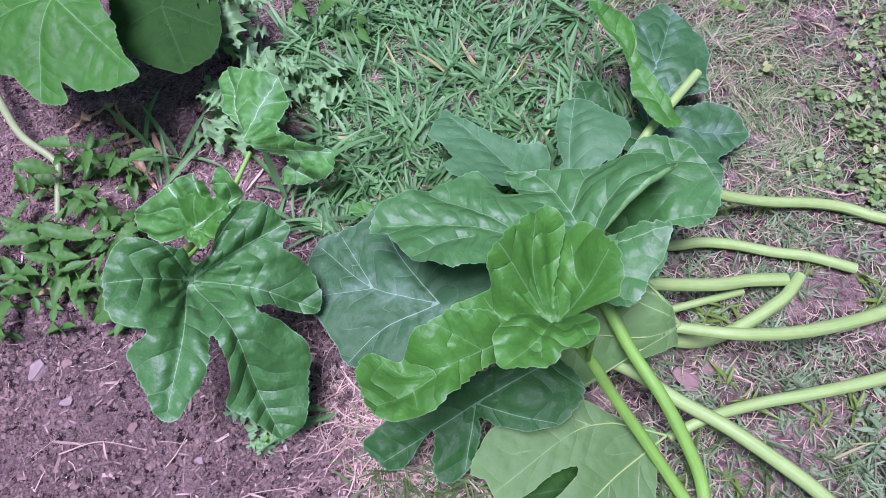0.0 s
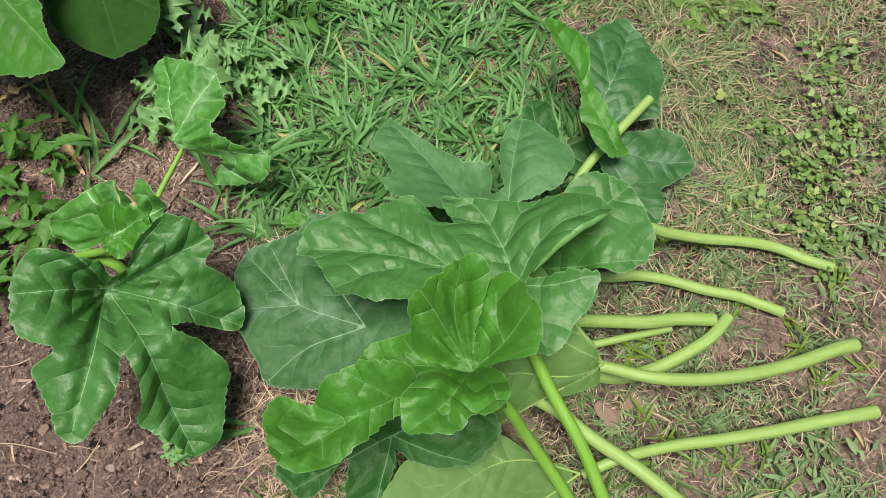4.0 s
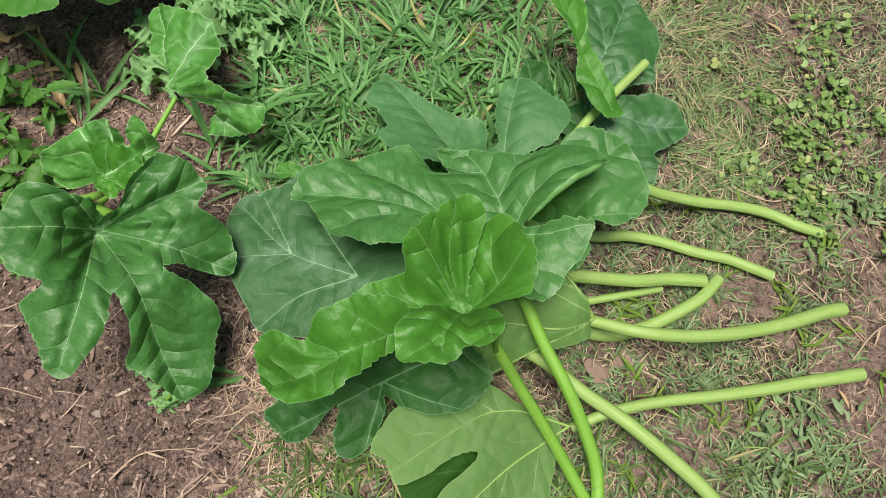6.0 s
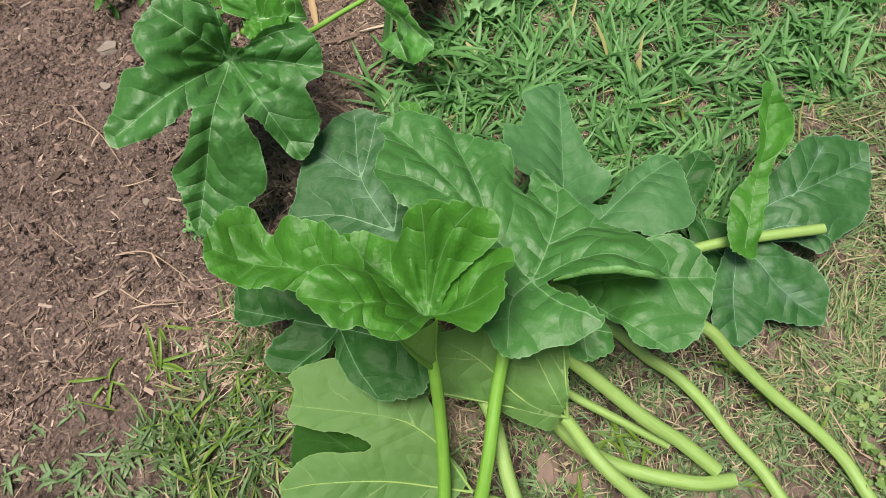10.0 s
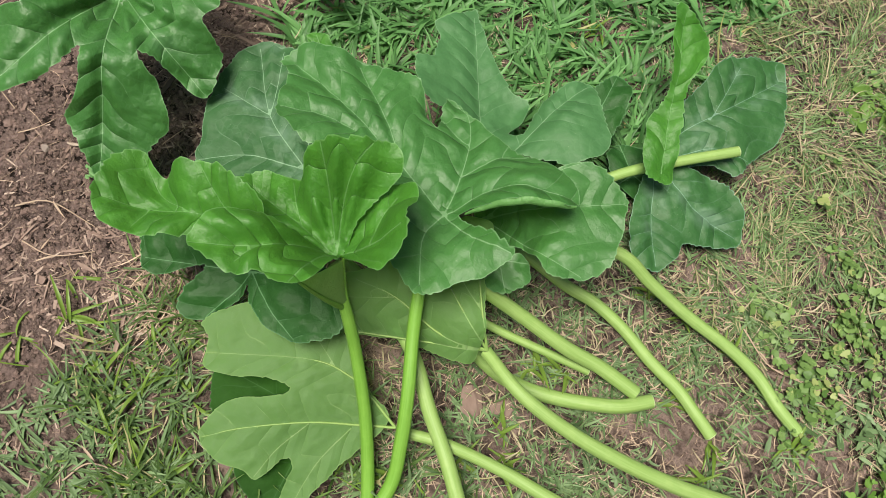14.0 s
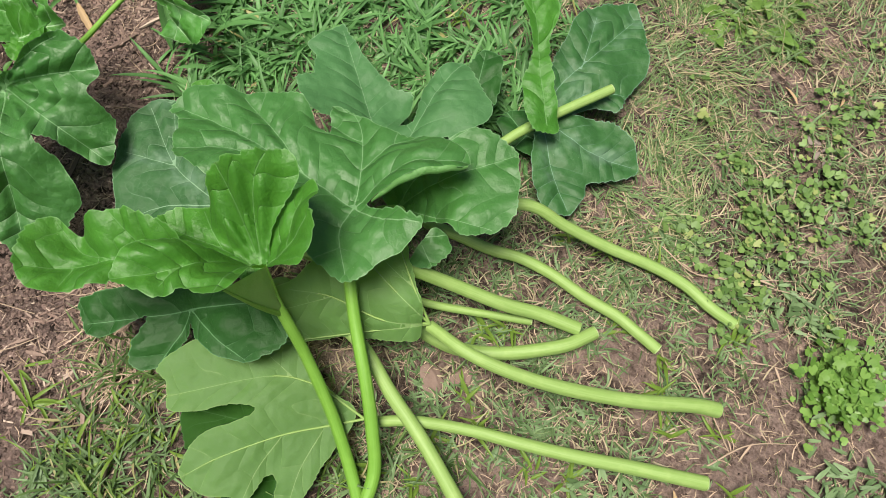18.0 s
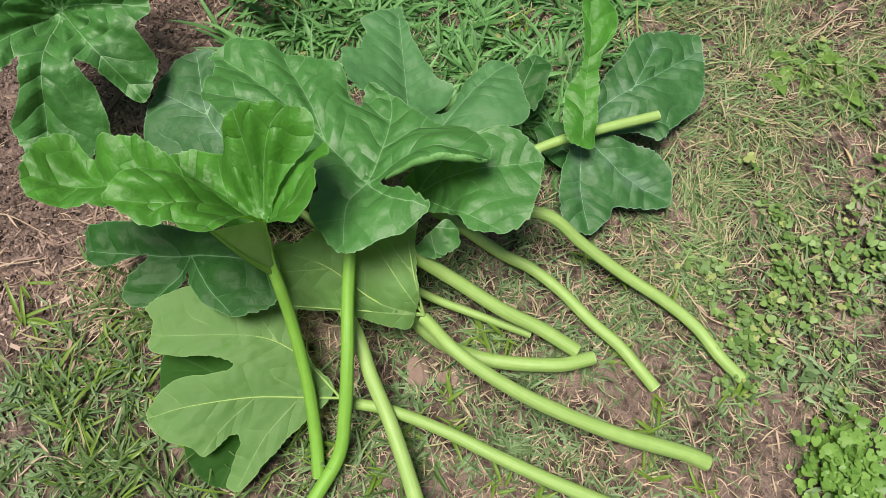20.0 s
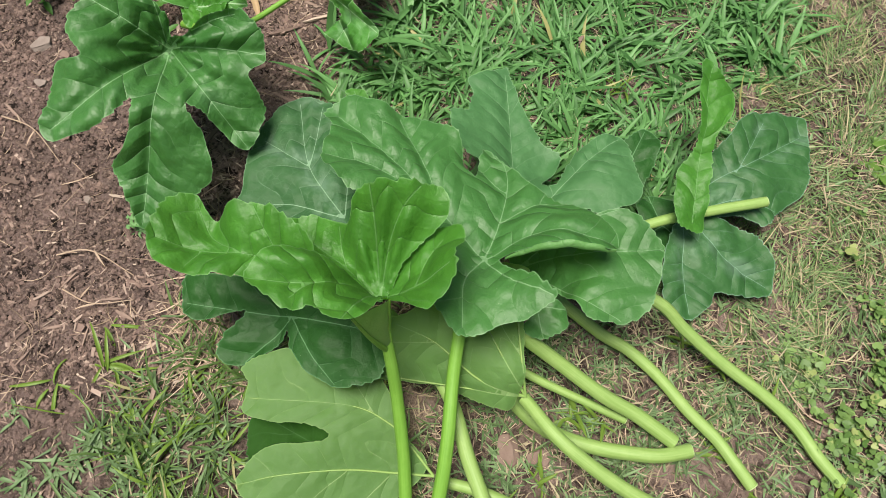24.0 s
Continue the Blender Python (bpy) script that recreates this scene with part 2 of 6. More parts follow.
CHIP = wood_material("weathered_wood", (0.070, 0.046, 0.042), (0.27, 0.190, 0.164), (0.57, 0.455, 0.385))
BRICKBIT = Nodes("broken_slate")
BRICKBIT = BRICKBIT.done(BRICKBIT.mix(BRICKBIT.noise(60, 5), (0.11, 0.068, 0.055), (0.20, 0.14, 0.12)), 0.85,
                         BRICKBIT.bump(BRICKBIT.noise(150, 5), 0.5, 0.002))
STONE = Nodes("pebble_stone")
STONE = STONE.done(STONE.mix(STONE.noise(80, 5), (0.12, 0.092, 0.082), (0.25, 0.20, 0.18)), 0.85,
                   STONE.bump(STONE.noise(200, 4), 0.4, 0.001))


def soil_material():
    k = Nodes("soil_and_thatch")
    lawn = k.node("Attribute")
    lawn.attribute_name = "lawn"
    lawn = lawn.outputs["Fac"]
    crumbs = k.cells(170)
    col = k.mix(k.ramp(k.noise(11, 7, 0.72), 0.30, 0.70), (0.050, 0.032, 0.030), (0.290, 0.198, 0.180))
    col = k.mix(k.math("MULTIPLY", k.ramp(k.noise(140, 5, 0.7), 0.35, 0.75), 0.7), col, (0.335, 0.245, 0.226))
    col = k.mix(k.ramp(k.noise(330, 3), 0.57, 0.66), col, (0.37, 0.275, 0.225))
    # near-black spots put the shade of crevices into the soil colour
    col = k.mix(k.ramp(k.noise(62, 6, 0.7), 0.53, 0.60), col, (0.022, 0.014, 0.012))
    thatch = k.mix(k.ramp(k.noise(90, 5, 0.7), 0.35, 0.7), (0.036, 0.025, 0.021), (0.300, 0.215, 0.182))
    thatch = k.mix(k.ramp(k.noise(13, 4), 0.54, 0.66), thatch, (0.35, 0.250, 0.220))
    col = k.mix(k.math("MULTIPLY", lawn, k.ramp(k.noise(45, 4), 0.2, 0.45)), col, thatch)
    bald = k.node("Attribute")
    bald.attribute_name = "bare"
    clay = k.mix(k.ramp(k.noise(70, 6, 0.7), 0.32, 0.62), (0.130, 0.088, 0.076), (0.350, 0.252, 0.222))
    col = k.mix(k.ramp(k.math("ADD", bald.outputs["Fac"], k.math("MULTIPLY", k.noise(38, 3), 0.5)), 0.40, 0.75), col, clay)
    h = k.math("ADD", k.math("MULTIPLY", crumbs.outputs[0], 0.6), k.math("MULTIPLY", k.noise(120, 8, 0.75), 2.0))
    return k.done(col, 0.95, k.bump(h, 1.0, 0.010), specular=0.2)


SOIL = soil_material()


# ---- mesh kit ----
def mesh_of(name, verts, faces, mat=None, uv=None, smooth=True):
    me = bpy.data.meshes.new(name)
    me.from_pydata([tuple(map(float, v)) for v in verts], [], [tuple(map(int, f)) for f in faces])
    if uv is not None:
        layer = me.uv_layers.new(name="UVMap")
        idx = np.empty(len(me.loops), dtype=np.int32)
        me.loops.foreach_get("vertex_index", idx)
        layer.data.foreach_set("uv", np.asarray(uv, dtype=np.float32)[idx].ravel())
    me.polygons.foreach_set("use_smooth", [smooth] * len(me.polygons))
    if mat:
        me.materials.append(mat)
    me.update()
    return me


def fast_mesh(name, verts, quads, mat, smooth=True):
    """Many quads or triangles at once from arrays."""
    me = bpy.data.meshes.new(name)
    k = quads.shape[1]
    me.vertices.add(len(verts))
    me.vertices.foreach_set("co", np.asarray(verts, dtype=np.float32).ravel())
    me.loops.add(quads.size)
    me.loops.foreach_set("vertex_index", quads.astype(np.int32).ravel())
    me.polygons.add(len(quads))
    me.polygons.foreach_set("loop_start", np.arange(len(quads), dtype=np.int32) * k)
    me.polygons.foreach_set("use_smooth", np.full(len(quads), smooth))
    me.materials.append(mat)
    me.update(calc_edges=True)
    me.validate()
    return me


def part(name, me, parent, label=""):
    ob = new(name, me)
    ob.parent = parent
    if label:
        ob["label"] = label
    return ob


def thing(name, at, label, category, group="", kind=""):
    ob = new(name)
    ob.empty_display_size = 0.02
    ob.location = at
    return tagged(ob, label, category, group, kind)


def spline(points, n):
    """Points along a smooth line through the given ones."""
    p = np.array([points[0], *points, points[-1]], float)
    p[0], p[-1] = 2 * p[1] - p[2], 2 * p[-2] - p[-3]
    out = []
    for i in range(1, len(p) - 2):
        t = np.linspace(0, 1, n, endpoint=False)[:, None]
        a, b, c, d = p[i - 1], p[i], p[i + 1], p[i + 2]
        out.append(0.5 * (2 * b + (c - a) * t + (2 * a - 5 * b + 4 * c - d) * t**2 + (3 * b - a - 3 * c + d) * t**3))
    return np.vstack([*out, p[-2][None]])


def tube(name, points, r0, r1, mat, sides=14, steps=9, ridges=0.0, flat=1.0, bumps=0.03):
    line = spline(points, steps)
    tang = np.gradient(line, axis=0)
    tang /= np.linalg.norm(tang, axis=1)[:, None]
    up = np.array([0.0, 0.0, 1.0])
    verts, uv, faces = [], [], []
    run = np.r_[0, np.cumsum(np.linalg.norm(np.diff(line, axis=0), axis=1))]
    side = np.cross(tang[0], up)
    if np.linalg.norm(side) < 0.05:
        side = np.cross(tang[0], (0, 1, 0))
    for i, (p, t) in enumerate(zip(line, tang)):
        side = side - t * (side @ t)
        side /= np.linalg.norm(side)
        over = np.cross(side, t)
        f = i / (len(line) - 1)
        r = r0 + (r1 - r0) * f
        r *= 1 + bumps * noise.noise((p[0] * 25, p[1] * 25, p[2] * 25 + 3))
        for k in range(sides + 1):
            a = 2 * math.pi * k / sides
            rr = r * (1 + ridges * math.cos(a * 7))
            verts.append(p + rr * (math.cos(a) * side + flat * math.sin(a) * over))
            uv.append((k / sides, run[i]))
    w = sides + 1
    for i in range(len(line) - 1):
        for k in range(sides):
            a = i * w + k
            faces.append((a, a + 1, a + w + 1, a + w))
    return mesh_of(name, verts, faces, mat, uv), line, tang


def cap(name, centre, direction, r, inner, depth, mat):
    """The cut end of a stalk: a pale ring round a hollow."""
    d = Vector(direction).normalized()
    q = d.to_track_quat("Z", "Y")
    rings = [(r, 0.0), (r * 0.94, 0.0016), (inner, 0.0012), (inner * 0.85, -depth), (0.0005, -depth * 1.1)]
    verts, faces, n = [], [], 16
    for rad, h in rings:
        for k in range(n):
            a = 2 * math.pi * k / n
            wob = 1 + 0.05 * math.sin(3 * a)
            verts.append(Vector(centre) + q @ Vector((rad * wob * math.cos(a), rad * wob * math.sin(a), h)))
    for j in range(len(rings) - 1):
        for k in range(n):
            a, b = j * n + k, j * n + (k + 1) % n
            faces.append((a, b, b + n, a + n))
    return mesh_of(name, verts, faces, mat)


def blade(name, margin, ribs, mat, puff=0.004, ruffle=0.003, teeth=0.0019, valley=0.0016, seed=0, flat=None, grid=0.0045, dents=1.0, pleat=0.0, lump=None, crinkle=0.0015, cup=0.0):
    """A lobed leaf blade round its stalk at the origin. margin: tips of lobes and bottoms of notches in turn, each with its bearing
    in degrees, its reach and its rise in metres. ribs: lines of (bearing, reach, rise) that start at the stalk or fork from another rib.
    The blade is a thin sheet bent smoothly through its margin and stalk, sunk along the ribs and swollen between them."""
    pts = np.array([(r * math.cos(radians(a)), r * math.sin(radians(a)), z) for a, r, z in margin])
    knots = np.vstack([pts, (0, 0, 0)])
    if flat is None:
        mid = knots.mean(0)
        normal = np.linalg.svd(knots - mid)[2][2]
        if normal[2] < 0:
            normal = -normal
    else:
        normal = np.array(flat, float)
        normal /= np.linalg.norm(normal)
    e1 = np.cross((0, 1, 0), normal)
    e1 /= np.linalg.norm(e1)
    e2 = np.cross(normal, e1)
    kn = np.stack([knots @ e1, knots @ e2], 1)
    kh = knots @ normal

    def kernel(a, b):
        d = np.maximum(np.linalg.norm(a[:, None] - b[None], axis=2), 1e-9)
        return d * d * np.log(d)

    n = len(kn)
    one = np.c_[np.ones(n), kn]
    lhs = np.block([[kernel(kn, kn) + 2e-5 * np.eye(n), one], [one.T, np.zeros((3, 3))]])
    sol = np.linalg.solve(lhs, np.r_[kh, 0, 0, 0])

    def lift(p):
        return kernel(p, kn) @ sol[:n] + np.c_[np.ones(len(p)), p] @ sol[n:]

    # the margin as a smooth toothed line
    rng = random.Random(seed)
    ph = [rng.uniform(0, 6.28) for _ in range(8)]
    q = kn[:-1]
    rim = []
    for i in range(len(q)):
        a, b, c, d = q[i - 1], q[i], q[(i + 1) % len(q)], q[(i + 2) % len(q)]
        lim = np.linalg.norm(c - b)
        m = max(1, round(lim / 0.0032))
        t = (np.arange(m) / m)[:, None]
        u, v = 0.42 * (c - a), 0.42 * (d - b)
        u *= min(1, lim / max(1e-6, np.linalg.norm(u)))
        v *= min(1, lim / max(1e-6, np.linalg.norm(v)))
        rim.append((2 * t**3 - 3 * t**2 + 1) * b + (t**3 - 2 * t**2 + t) * u + (3 * t**2 - 2 * t**3) * c + (t**3 - t**2) * v)
    rim = np.vstack(rim)
    step = np.linalg.norm(np.diff(rim, axis=0, append=rim[:1]), axis=1)
    run = np.r_[0, np.cumsum(step)[:-1]]
    area = 0.5 * np.sum(rim[:, 0] * np.roll(rim[:, 1], -1) - rim[:, 1] * np.roll(rim[:, 0], -1))
    along = np.roll(rim, -1, 0) - np.roll(rim, 1, 0)
    along /= np.maximum(np.linalg.norm(along, axis=1), 1e-9)[:, None]
    out = np.stack([along[:, 1], -along[:, 0]], 1) * (1 if area > 0 else -1)
    saw = (run / 0.0135 + 0.5 * np.sin(run * 70 + ph[0])) % 1.0
    rim = rim + out * (teeth * (saw - 0.5) * (1.1 + 0.9 * np.sin(run * 41 + ph[6])) + 0.0007 * np.sin(run * 150 + ph[1]))[:, None]
    # lines of the ribs in the sheet, and inner points
    lines = []
    for line in ribs:
        c = np.array([(r * math.cos(radians(k)), r * math.sin(radians(k)), z) for k, r, z in line])
        c = np.c_[c @ e1, c @ e2, np.zeros(len(c))]
        c = spline(c, max(4, round(float(np.linalg.norm(c[-1] - c[0])) / 0.005 / (len(c) - 1))))[:, :2]
        lines.append(c)
    veins = np.vstack(lines)
    lo, hi = rim.min(0), rim.max(0)
    gx, gy = np.meshgrid(np.arange(lo[0], hi[0], grid), np.arange(lo[1], hi[1], grid * 0.87))
    gx[1::2] += grid / 2
    g = np.stack([gx.ravel(), gy.ravel()], 1)

    def within(g):
        inside = np.zeros(len(g), bool)
        for (x1, y1), (x2, y2) in zip(rim, np.roll(rim, -1, 0)):
            if y1 != y2:
                inside ^= ((g[:, 1] < y1) != (g[:, 1] < y2)) & (g[:, 0] < (x2 - x1) * (g[:, 1] - y1) / (y2 - y1) + x1)
        return g[inside]

    def apart(g, others, gap):
        return g[np.array([np.min(np.sum((others - p) ** 2, axis=1)) for p in g]) > gap**2]

    g = apart(apart(within(g), rim, 0.45 * grid), veins, 0.5 * grid)
    m = len(rim)
    both, edges = [rim, g], [(i, (i + 1) % m) for i in range(m)]
    count = m + len(g)
    for c in lines:
        c = within(c)
        c = apart(c, rim, 0.0015) if len(c) else c
        if len(c):
            both.append(c)
            edges += [(count + i, count + i + 1) for i in range(len(c) - 1) if np.linalg.norm(c[i + 1] - c[i]) < 0.012]
            count += len(c)
    both = [Vector((float(x), float(y))) for x, y in np.vstack(both)]
    made = mathutils.geometry.delaunay_2d_cdt(both, edges, [list(range(m))], 1, 1e-6)
    p = np.array([tuple(v) for v in made[0]])
    # distance to the ribs and to the margin
    s = np.full(len(p), 1.0)
    for c in lines:
        for u, v in zip(c[:-1], c[1:]):
            w = v - u
            t = np.clip(((p - u) @ w) / max(1e-9, w @ w), 0, 1)
            s = np.minimum(s, np.linalg.norm(p - u - t[:, None] * w, axis=1))
    gap = np.array([np.sum((rim - v) ** 2, axis=1) for v in p])
    which = gap.argmin(1)
    edge = np.sqrt(gap[np.arange(len(p)), which])
    where = run[which]
    r = np.linalg.norm(p, axis=1)
    h = lift(p) + puff * (1 - np.exp(-((s / 0.016) ** 2))) - valley * np.exp(-((s / 0.008) ** 2)) * np.minimum(1, edge / 0.03)
    h += ruffle * np.exp(-edge / 0.014) * (np.sin(where * 62 + ph[3]) + 0.7 * np.sin(where * 113 + ph[4]) + 0.5 * np.sin(where * 29 + ph[5])) * 0.7
    turn = np.arctan2(p[:, 1], p[:, 0])
    h -= cup * np.exp(-((r / 0.045) ** 2))
    h += pleat * np.sin(turn * 13 + ph[2] + 0.8 * np.sin(turn * 3)) * (r / (r + 0.015)) * np.exp(-((r / 0.085) ** 2))
    wob = 0.5 * np.sin(p[:, 0] * 90 + ph[6]) + 0.5 * np.sin(p[:, 1] * 80 + ph[7])
    count = (r - 0.80 * s - 2.2 * s * s) / 0.034 + 0.16 * wob + 0.25 * np.sin(r * 47 + ph[1])
    bay = count % 1.0
    h += dents * 0.0021 * np.sin(np.pi * bay) ** 0.6 * np.exp(-((s / 0.05) ** 2)) * np.minimum(1, s / 0.012) * np.minimum(1, edge / 0.01)
    verts = p[:, :1] * e1 + p[:, 1:] * e2 + h[:, None] * normal
    for v in verts:
        v += normal * (dents if lump is None else lump) * (0.0075 * noise.noise((v[0] * 13 + seed, v[1] * 13, v[2] * 13)) + 0.0022 * noise.noise((v[0] * 42 + seed, v[1] * 42, v[2] * 42))) + normal * crinkle * (0.5 - abs(noise.noise((v[0] * 70, v[1] * 70 + seed, v[2] * 70))) * 2)
    me = mesh_of(name, verts, made[2], mat, np.stack([s, r], 1))
    me.attributes.new("bay", "FLOAT", "POINT").data.foreach_set("value", count.astype(np.float32))
    me.attributes.new("rim", "FLOAT", "POINT").data.foreach_set("value", edge.astype(np.float32))

    def place(k, reach, rise):
        c = np.array([[reach * math.cos(radians(k)), reach * math.sin(radians(k)), rise]])
        c = np.c_[c @ e1, c @ e2]
        return (c[:, :1] * e1 + c[:, 1:] * e2 + lift(c)[:, None] * normal)[0]

    return me, normal, place


def squash_leaf(base, margin, ribs, mat, label, stalk=None, stalk_mat=None, radius=(0.008, 0.0095), veins=0.0, cut=True, root=None,
                group="heap of cut squash leaves", **shape):
    """base: where the blade meets its stalk; stalk: places from the blade to the far end."""
    base = np.array(base, float)
    ob = thing("squash_leaf", base, label, "leaf", group)
    me, normal, place = blade("blade", margin, ribs, mat, **shape)
    b = part("blade", me, ob)
    if veins:
        for line in ribs:
            if line[0][1] > 0.02:
                continue
            pts = [tuple(place(*p) + normal * veins) for p in line]
            if len(pts) == 2:
                pts.insert(1, tuple((np.array(pts[0]) + np.array(pts[1])) / 2))
            v, _, _ = tube("vein", pts, 0.0021, 0.0003, STEM, 7, 6)
            part("vein", v, b, "raised pale vein")
    if stalk:
        local = [tuple(np.array(root) - base) if root else (0, 0, -0.011), *(tuple(np.array(p) - base) for p in stalk[1:])]
        me, line, tang = tube("stalk", local, radius[0] * 0.95, radius[1] * 0.95, stalk_mat or STEM, 20, 10, 0.018)
        s = part("stalk", me, ob)
        if cut:
            part("cut_end", cap("cut_end", line[-1], tang[-1], radius[1] * 0.95, radius[1] * 0.42, 0.008, CUT), s, "pale hollow cut end")
    return ob


def lobe(ob, name, margin, ribs, mat, **shape):
    """A lobe of a leaf that overlaps the rest of its blade: a sheet of its own round the same stalk."""
    return part(name, blade(name, margin, ribs, mat, **shape)[0], ob)


# ---- ground ----
EDGE_Y = [-0.8, -0.15, 0.0, 0.14, 0.3, 0.5, 0.65, 0.75, 0.95, 1.1, 1.3, 2.5]
EDGE_X = [-0.40, -0.20, -0.12, -0.125, -0.125, -0.12, -0.15, -0.20, -0.24, -0.30, -0.22, -0.30]


def wave(x, y, scale, z=0.0):
    return noise.noise((x * scale, y * scale, z))


def lawn_share(x, y):
    """0 on the bare bed, 1 on the grass."""
    d = x - float(np.interp(y, EDGE_Y, EDGE_X)) + 0.05 * wave(x, y, 9) + 0.02 * wave(x, y, 30, 5)
    return max(0.0, min(1.0, 0.5 + d / 0.09))


BARE = [(0.64, 0.81, 0.035), (0.62, 0.73, 0.035), (0.72, 0.69, 0.04), (0.88, 0.60, 0.05), (0.83, 0.58, 0.05), (0.75, 0.34, 0.05), (0.57, 0.32, 0.03), (0.65, 0.49, 0.04), (0.80, 1.05, 0.06)]


def bare_share(x, y):
    """Bare patches in the grass."""
    v = 0.9 * wave(x, y, 5.5, 8) + 0.5 * wave(x, y, 14, 2)
    right = 1.4 * math.exp(-(((x - 0.90) / 0.20) ** 2 + ((y - 0.42) / 0.20) ** 2)) + 0.7 * math.exp(-(((x - 0.66) / 0.06) ** 2 + ((y - 0.50) / 0.05) ** 2))
    bald = math.exp(-(((x - 0.25) / 0.06) ** 2 + ((y - 1.02) / 0.05) ** 2))
    spots = sum(math.exp(-(((x - a) / r) ** 2 + ((y - b) / r) ** 2)) for a, b, r in BARE)
    return max(0.0, min(1.0, 2.0 * (v - 0.17) + 1.0 * right + 0.8 * bald + 0.9 * spots))


def height(x, y):
    return 0.010 * wave(x, y, 4.0) + 0.005 * wave(x, y, 17, 3) + 0.0035 * wave(x, y, 55, 6) - 0.008


def ground_sheet():
    near_x = np.arange(-1.3, 1.6, 0.011)
    near_y = np.arange(-0.7, 1.9, 0.011)
    far = np.array([0.03, 0.1, 0.25, 0.6, 1.2, 2.5, 5, 10, 25, 60, 150, 400])
    xs = np.r_[(near_x[0] - far)[::-1], near_x, near_x[-1] + far]
    ys = np.r_[(near_y[0] - far)[::-1], near_y, near_y[-1] + far]
    verts, share, bare = [], [], []
    for y in ys:
        for x in xs:
            verts.append((x, y, height(x, y)))
            share.append(lawn_share(x, y))
            bare.append(lawn_share(x, y) * bare_share(x, y))
    w = len(xs)
    i = np.arange((len(ys) - 1) * w).reshape(len(ys) - 1, w)[:, :-1].ravel()
    quads = np.stack([i, i + 1, i + w + 1, i + w], 1)
    me = fast_mesh("ground", np.array(verts), quads, SOIL)
    at = me.attributes.new("lawn", "FLOAT", "POINT")
    at.data.foreach_set("value", np.array(share, dtype=np.float32))
    me.attributes.new("bare", "FLOAT", "POINT").data.foreach_set("value", np.array(bare, dtype=np.float32))
    return tagged(new("ground", me), "dark brown garden soil with dry thatch under a patchy lawn", "ground", kind="structure")


ground_sheet()

PLANT = "leaves of the growing squash plant"
# ---- the growing squash plant ----
squash_leaf(
    (-0.329, 0.519, 0.172),
    [(-5, 0.022, 0.048), (31, 0.017, 0.063), (161, 0.060, 0.090), (-177, 0.085, 0.080), (-156, 0.098, 0.071), (-131, 0.113, 0.064), (-108, 0.105, 0.058),
     (-115, 0.137, 0.045), (-106, 0.159, 0.033), (-95, 0.204, 0.023), (-88, 0.207, 0.022), (-77, 0.158, 0.023), (-69, 0.121, 0.033), (-65, 0.116, 0.035),
     (-66, 0.141, 0.008), (-69, 0.158, -0.017), (-75, 0.179, -0.047), (-69, 0.199, -0.072), (-62, 0.234, -0.107), (-53, 0.230, -0.107), (-40, 0.192, -0.082),
     (-32, 0.180, -0.067), (-29, 0.142, -0.027), (-33, 0.110, 0.013), (-24, 0.120, -0.002), (-18, 0.149, -0.042), (-12, 0.172, -0.060), (7, 0.157, -0.034),
     (13, 0.129, 0.010), (21, 0.148, 0.028), (32, 0.140, 0.050), (41, 0.111, 0.073), (34, 0.064, 0.068), (9, 0.040, 0.050)],
    [[(0, 0.000, 0.000), (137, 0.025, 0.050), (146, 0.054, 0.080)], [(0, 0.000, 0.000), (-153, 0.048, 0.050), (-158, 0.093, 0.071)],
     [(0, 0.000, 0.000), (-88, 0.103, 0.027), (-92, 0.196, 0.021)], [(0, 0.000, 0.000), (-55, 0.131, 0.007), (-62, 0.229, -0.105)],
     [(0, 0.000, 0.000), (-16, 0.096, 0.005), (-12, 0.166, -0.056)], [(0, 0.000, 0.000), (19, 0.089, 0.034), (24, 0.144, 0.028)],
     [(0, 0.000, 0.000), (31, 0.071, 0.065), (38, 0.106, 0.071)]],
    MID, "large glossy mid-green lobed squash leaf growing over bare soil",
    [(-0.315, 0.502, 0.203), (-0.325, 0.54, 0.11), (-0.37, 0.60, 0.05), (-0.44, 0.64, 0.02)], STEM_GREEN, (0.007, 0.009), cut=False, root=(-0.329, 0.521, 0.132),
    group=PLANT, puff=0.008, ruffle=0.006, valley=0.0045, seed=3, pleat=0.013, dents=1.5, lump=0.8, cup=0.022)
young_leaf = squash_leaf(
    (-0.323, 0.585, 0.200),
    [(-147, 0.038, 0.005), (-172, 0.062, 0.010), (169, 0.065, 0.035), (129, 0.053, 0.045), (83, 0.052, 0.056), (54, 0.053, 0.052), (39, 0.038, 0.035),
     (40, 0.070, 0.076), (24, 0.083, 0.070), (11, 0.079, 0.050), (-4, 0.055, 0.025)],
    [[(0, 0.000, 0.000), (131, 0.021, 0.030), (129, 0.049, 0.045)], [(0, 0.000, 0.000), (72, 0.022, 0.037), (82, 0.049, 0.056)],
     [(0, 0.000, 0.000), (44, 0.036, 0.036), (39, 0.067, 0.074)], [(0, 0.000, 0.000), (5, 0.042, 0.032), (10, 0.076, 0.050)]],
    CRINKLED, "small crumpled young squash leaf, folded upward", [(-0.317, 0.570, 0.2), (-0.37, 0.61, 0.10), (-0.45, 0.63, 0.03)], STEM_GREEN,
    (0.005, 0.007), cut=False, group=PLANT, puff=0.012, ruffle=0.011, seed=8, pleat=0.010, dents=2.4, lump=1.6, crinkle=0.0045)
